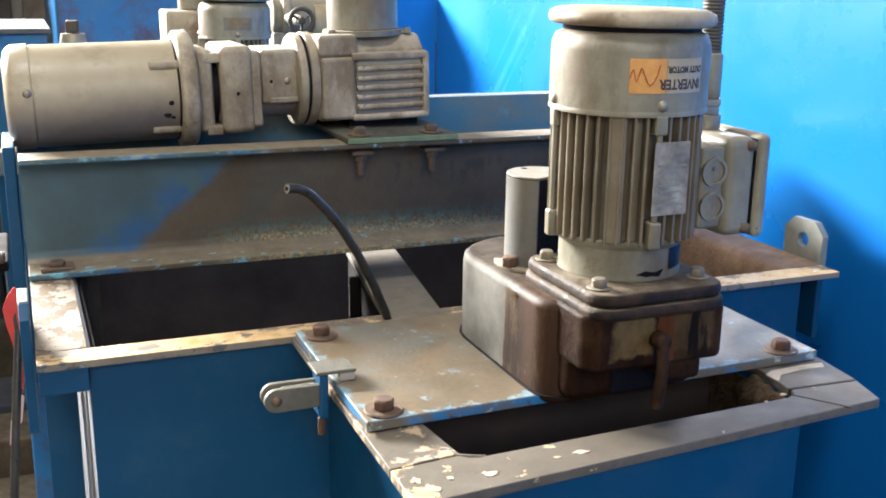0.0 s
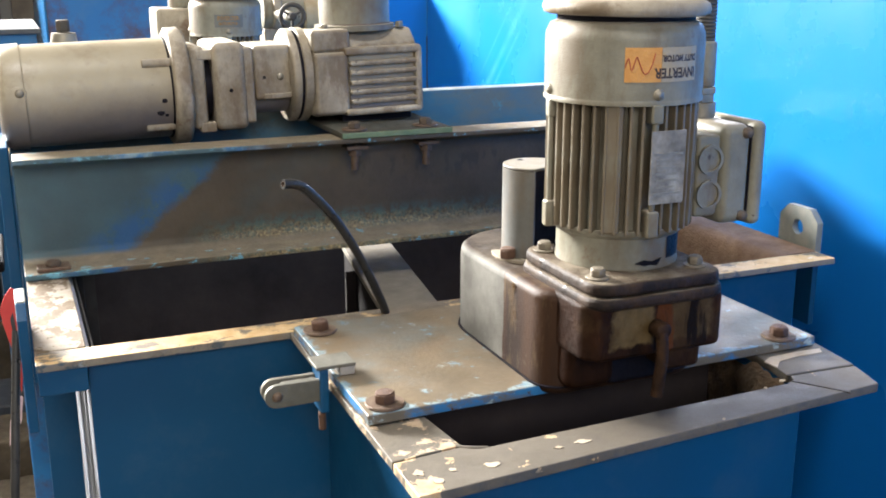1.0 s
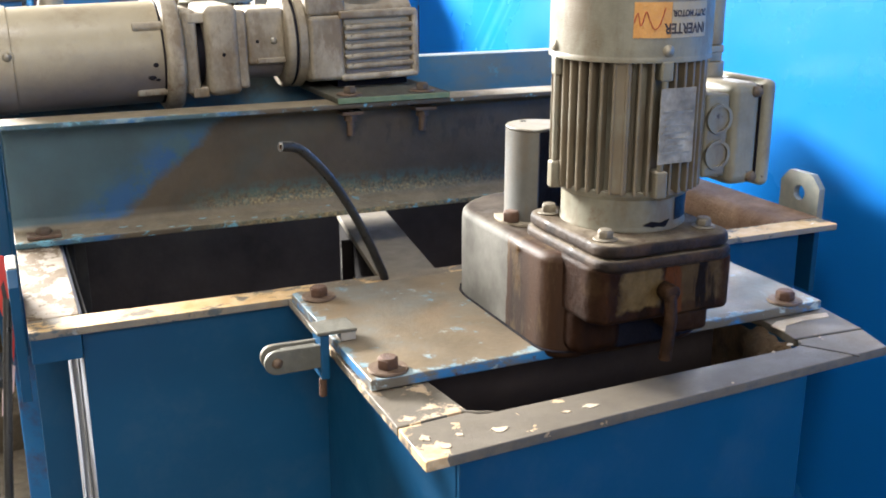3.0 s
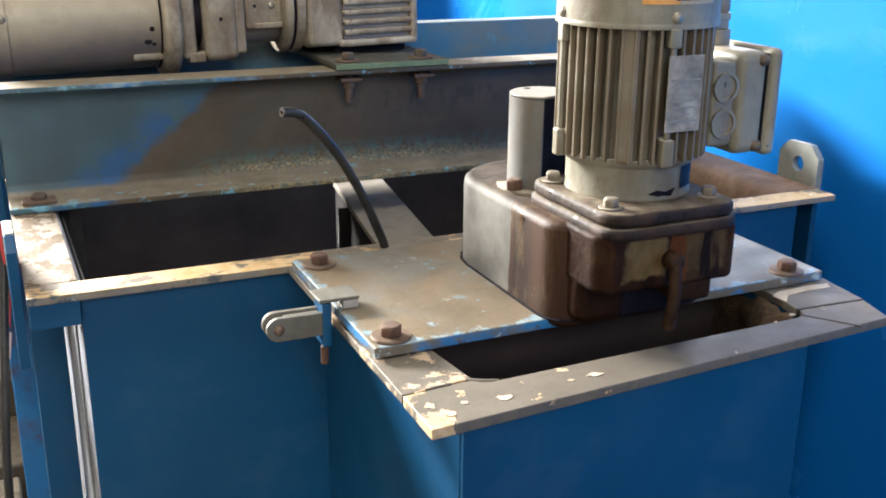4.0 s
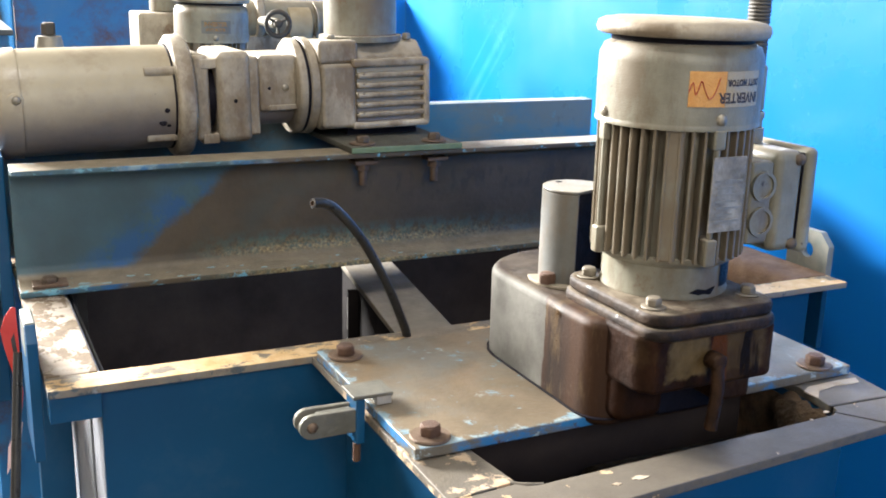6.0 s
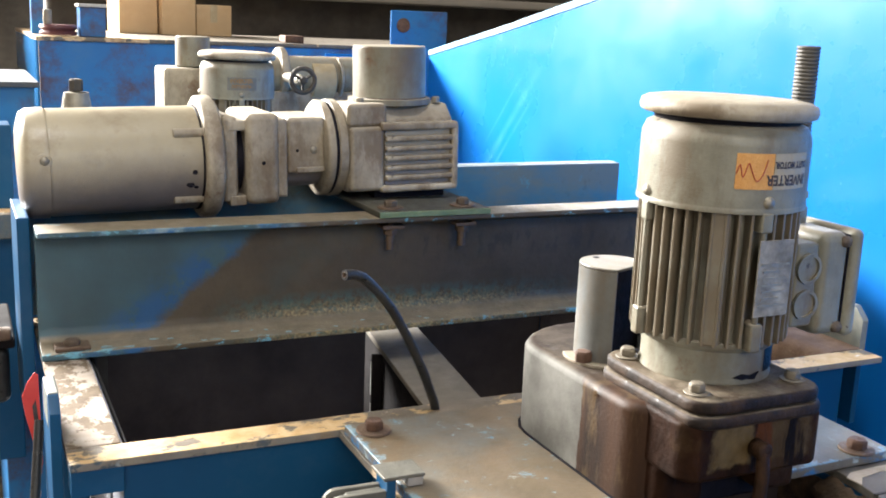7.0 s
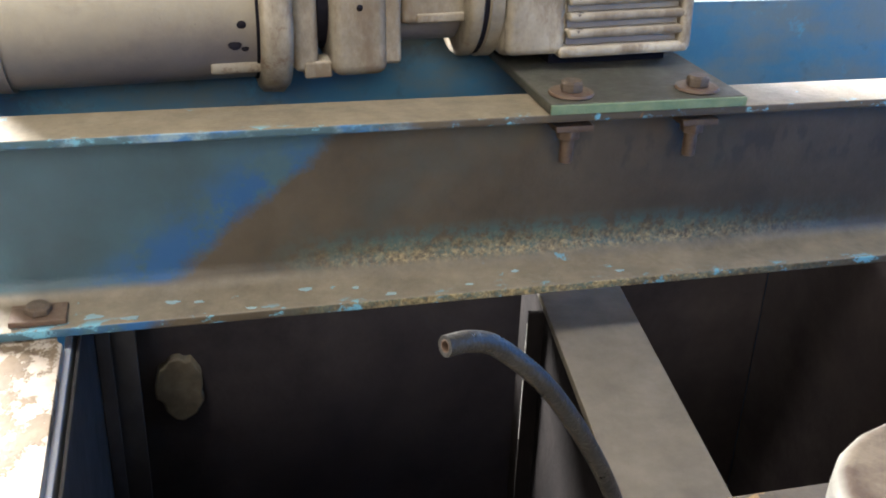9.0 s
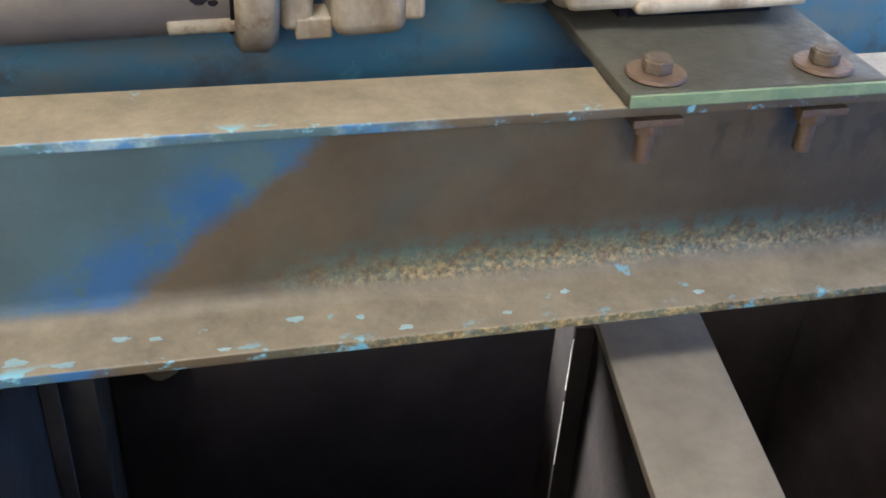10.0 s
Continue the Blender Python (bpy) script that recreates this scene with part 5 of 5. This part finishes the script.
part("case", box(B(), 0.332, 0.46, 2.56, 2.68, 0.991, 1.326, 0.006), DUSTY, d2)
part("shaft_cover", can(B(), 0.404, 2.615, 1.3265, 1.393, 0.037, 0.003), MOTOR, d2)
wheel = part("hand_wheel", tube(B(), [(0.632 + 0.027 * math.cos(radians(a)), 2.536, 1.305 + 0.027 * math.sin(radians(a))) for a in range(0, 361, 15)], 0.0055, 8), DARK, d2, "dark hand wheel")
part("wheel_hub", can_y(B(), 2.528, 2.546, 0.632, 1.305, 0.009), DARK, wheel)
for a in (30, 150, 270):
    part("wheel_spoke", tube(B(), [(0.632, 2.537, 1.305), (0.632 + 0.026 * math.cos(radians(a)), 2.537, 1.305 + 0.026 * math.sin(radians(a)))], 0.0035, 6), DARK, wheel)
part("knob_shaft", can_y(B(), 2.545, 2.66, 0.632, 1.305, 0.012, 0.002), STEEL, d2)
part("motor_tube", can_x(B(), 0.60, 0.86, 2.72, 1.305, 0.047, 0.004), MOTOR, d2)
part("tube_flange", can_x(B(), 0.622, 0.642, 2.72, 1.312, 0.06, 0.004), DUSTY, d2)
part("label_band", can_x(B(), 0.70, 0.756, 2.705, 1.295, 0.046, 0.002), CREAM, d2, "yellowed label band")
part("tube_ring", can_x(B(), 0.768, 0.775, 2.71, 1.300, 0.05, 0.001), STEEL, d2)
part("tube_foot", box(B(), 0.60, 0.86, 2.68, 2.75, 0.991, 1.27, 0.003), DUSTY, d2)
k = thing("grease_nipple", (0.115, 2.2, 0.98), "worn steel plug standing behind the motor", "plug")
part("body", lathe(B(), [(0, 0.981), (0.030, 0.981), (0.028, 1.26), (0.021, 1.300), (0, 1.302)], Matrix.Translation((0.117, 2.2, 0)), 20), STEEL, k)
part("nut", hex_head(B(), 0.117, 2.2, 1.302, 1.322, 0.0125, 10), DARK, k)
part("stand", box(B(), 0.06, 0.17, 2.15, 2.25, 0.02, 0.9805, 0.003), DARK, k)

# the great rusty tank further back
big = thing("rusty_blue_tank", (0.7, 3.6, 0), "rust streaked blue steel tank with a dusty ledge", "tank")
part("front_sheet", box(B(), 0.142, 1.17, 3.40, 3.406, 0.02, 1.350, 0.001), FAR_BLUE, big)
part("side_sheet", box(B(), 0.135, 0.141, 3.40, 4.4, 0.02, 1.350, 0.001), BLUE_GLOSS, big)
part("dusty_ledge", box(B(), 0.135, 1.6, 3.395, 4.4, 1.3505, 1.362, 0.002), LIP, big, "dusty ledge")
part("ledge_block", box(B(), 0.86, 0.92, 3.45, 3.52, 1.3625, 1.385, 0.003), RUST, big)
part("blue_box", box(B(), 0.255, 0.325, 3.42, 3.50, 1.3625, 1.445, 0.003), FAR_BLUE, big)
part("box_lid", box(B(), 0.25, 0.33, 3.415, 3.505, 1.4455, 1.455, 0.002), WHITE, big)
part("pulley", lathe(B(), [(0, 1.365), (0.05, 1.365), (0.052, 1.372), (0.044, 1.378), (0.052, 1.386), (0.05, 1.394), (0, 1.394)], Matrix.Translation((0.20, 3.46, 0)), 28), m_simple("dark_red_pulley", (0.10, 0.03, 0.035), (0.16, 0.06, 0.06), 20, 0.5), big, "dark red pulley")
part("pulley_shaft", can(B(), 0.172, 3.46, 1.394, 1.435, 0.012, 0.002), STEEL, big)
part("blue_post", box(B(), 0.140, 0.175, 3.62, 3.66, 1.3625, 1.9, 0.002), FAR_BLUE, big)
part("corner_plate", box(B(), 1.15, 1.34, 3.30, 3.306, 1.20, 1.475, 0.002), FAR_BLUE, big)
part("rust_spot", can_y(B(), 3.2955, 3.2995, 1.19, 1.430, 0.022, 0.001), RUST, big, "round rusty hole cover")
for x0, x1, z1, y0 in ((0.585, 0.70, 1.60, 4.0), (0.705, 0.83, 1.47, 4.02), (0.45, 0.58, 1.62, 4.06)):
    c = thing("cardboard_box", ((x0 + x1) / 2, y0 + 0.15, 1.3625), "plain brown cardboard box on the ledge", "box", "boxes on the ledge")
    part("carton", box(B(), x0, x1, y0, y0 + 0.3, 1.3625, z1, 0.003), CARD, c)
    part("tape", box(B(), (x0 + x1) / 2 - 0.012, (x0 + x1) / 2 + 0.012, y0 - 0.0008, y0 + 0.2, z1 - 0.06, z1 + 0.0008, 0), CREAM, c)
dm = thing("dark_machine", (1.2, 5.5, 0), "dark machinery standing at the back", "machine")
part("housing", box(B(), 0.3, 3.2, 5.2, 6.2, 0, 2.4, 0.03), DARK, dm)
part("shelf", box(B(), 0.2, 3.2, 4.9, 5.19, 1.52, 1.56, 0.01), WALLP, dm)
part("pipe", can_x(B(), 0.2, 3.2, 5.05, 1.72, 0.05), DARK, dm)

# ---- beside, further back: bench and cabinet ----
bench = thing("work_bench", (-0.6, 3.1, 0), "grey topped blue steel work bench", "bench")
part("top", box(B(), -1.6, 0.10, 2.82, 3.3, 1.262, 1.275, 0.003), GREYTOP, bench)
part("front_rail", box(B(), -1.6, 0.09, 2.84, 2.85, 1.150, 1.2615, 0.002), FAR_BLUE, bench)
part("leg", box(B(), -1.56, -1.50, 2.86, 2.92, 0.0, 1.2615, 0.002), FAR_BLUE, bench)
part("leg", box(B(), 0.035, 0.085, 2.86, 2.91, 0.0, 1.2615, 0.002), FAR_BLUE, bench)
part("leg", box(B(), -1.56, -1.50, 3.22, 3.28, 0.0, 1.2615, 0.002), FAR_BLUE, bench)
# cabinet added at this depth to keep the window light off the floor
cab = thing("grey_cabinet", (-0.9, 4.3, 0), "dull grey steel cabinet with dark door", "cabinet")
part("body", box(B(), -2.0, 0.06, 4.3, 4.8, 0, 1.62, 0.01), WALLP, cab)
part("door", box(B(), -1.0, 0.02, 4.285, 4.298, 0.1, 1.55, 0.006), DARK, cab)
part("shelf", box(B(), -1.0, 0.05, 4.10, 4.28, 1.44, 1.46, 0.004), STEEL, cab)
mc = thing("dark_press", (-0.25, 1.9, 0), "dark greasy machine arm beside the tank", "machine")
part("post", box(B(), -0.46, -0.38, 1.80, 1.88, 0.0, 0.93, 0.008), DARK, mc)
part("arm_body", box(B(), -0.48, -0.026, 1.752, 1.90, 0.905, 0.985, 0.012, None, 3), RUBBER, mc, "black greasy arm")
part("arm_top", box(B(), -0.48, -0.018, 1.748, 1.94, 0.9855, 1.000, 0.004), NEAR_BLACK, mc)
part("end_plate", box(B(), -0.060, -0.022, 1.745, 1.765, 0.998, 1.014, 0.004), WASHER, mc, "scraped steel end plate")
part("wheel", can_x(B(), -0.135, -0.105, 1.83, 1.035, 0.034, 0.006), DARK, mc)
part("yellow_guard", box(B(), -0.075, -0.052, 1.80, 1.830, 1.042, 1.10, 0.002), YELLOW, mc, "yellow painted guard")
for x0, x1, y0, y1, h, mat, words in ((-0.16, 0.03, 2.64, 2.92, 0.10, DEPOSIT, "pale dusty timber block on the floor"), (-0.30, -0.01, 3.02, 3.22, 0.16, DEPOSIT, "brown dusty timber block on the floor"), (-0.42, -0.03, 2.30, 2.55, 0.12, DEPOSIT, "pale dusty timber block on the floor"), (-0.20, 0.06, 3.50, 3.75, 0.07, GREYTOP, "grey steel offcut on the floor"), (-0.5, 0.02, 3.90, 4.20, 0.22, DEPOSIT, "brown dusty timber block on the floor")):
    solid("timber_block", box(B(), x0, x1, y0, y1, 0.0, h, 0.008), mat, ((x0 + x1) / 2, (y0 + y1) / 2, 0), words, "block", "blocks on the floor")
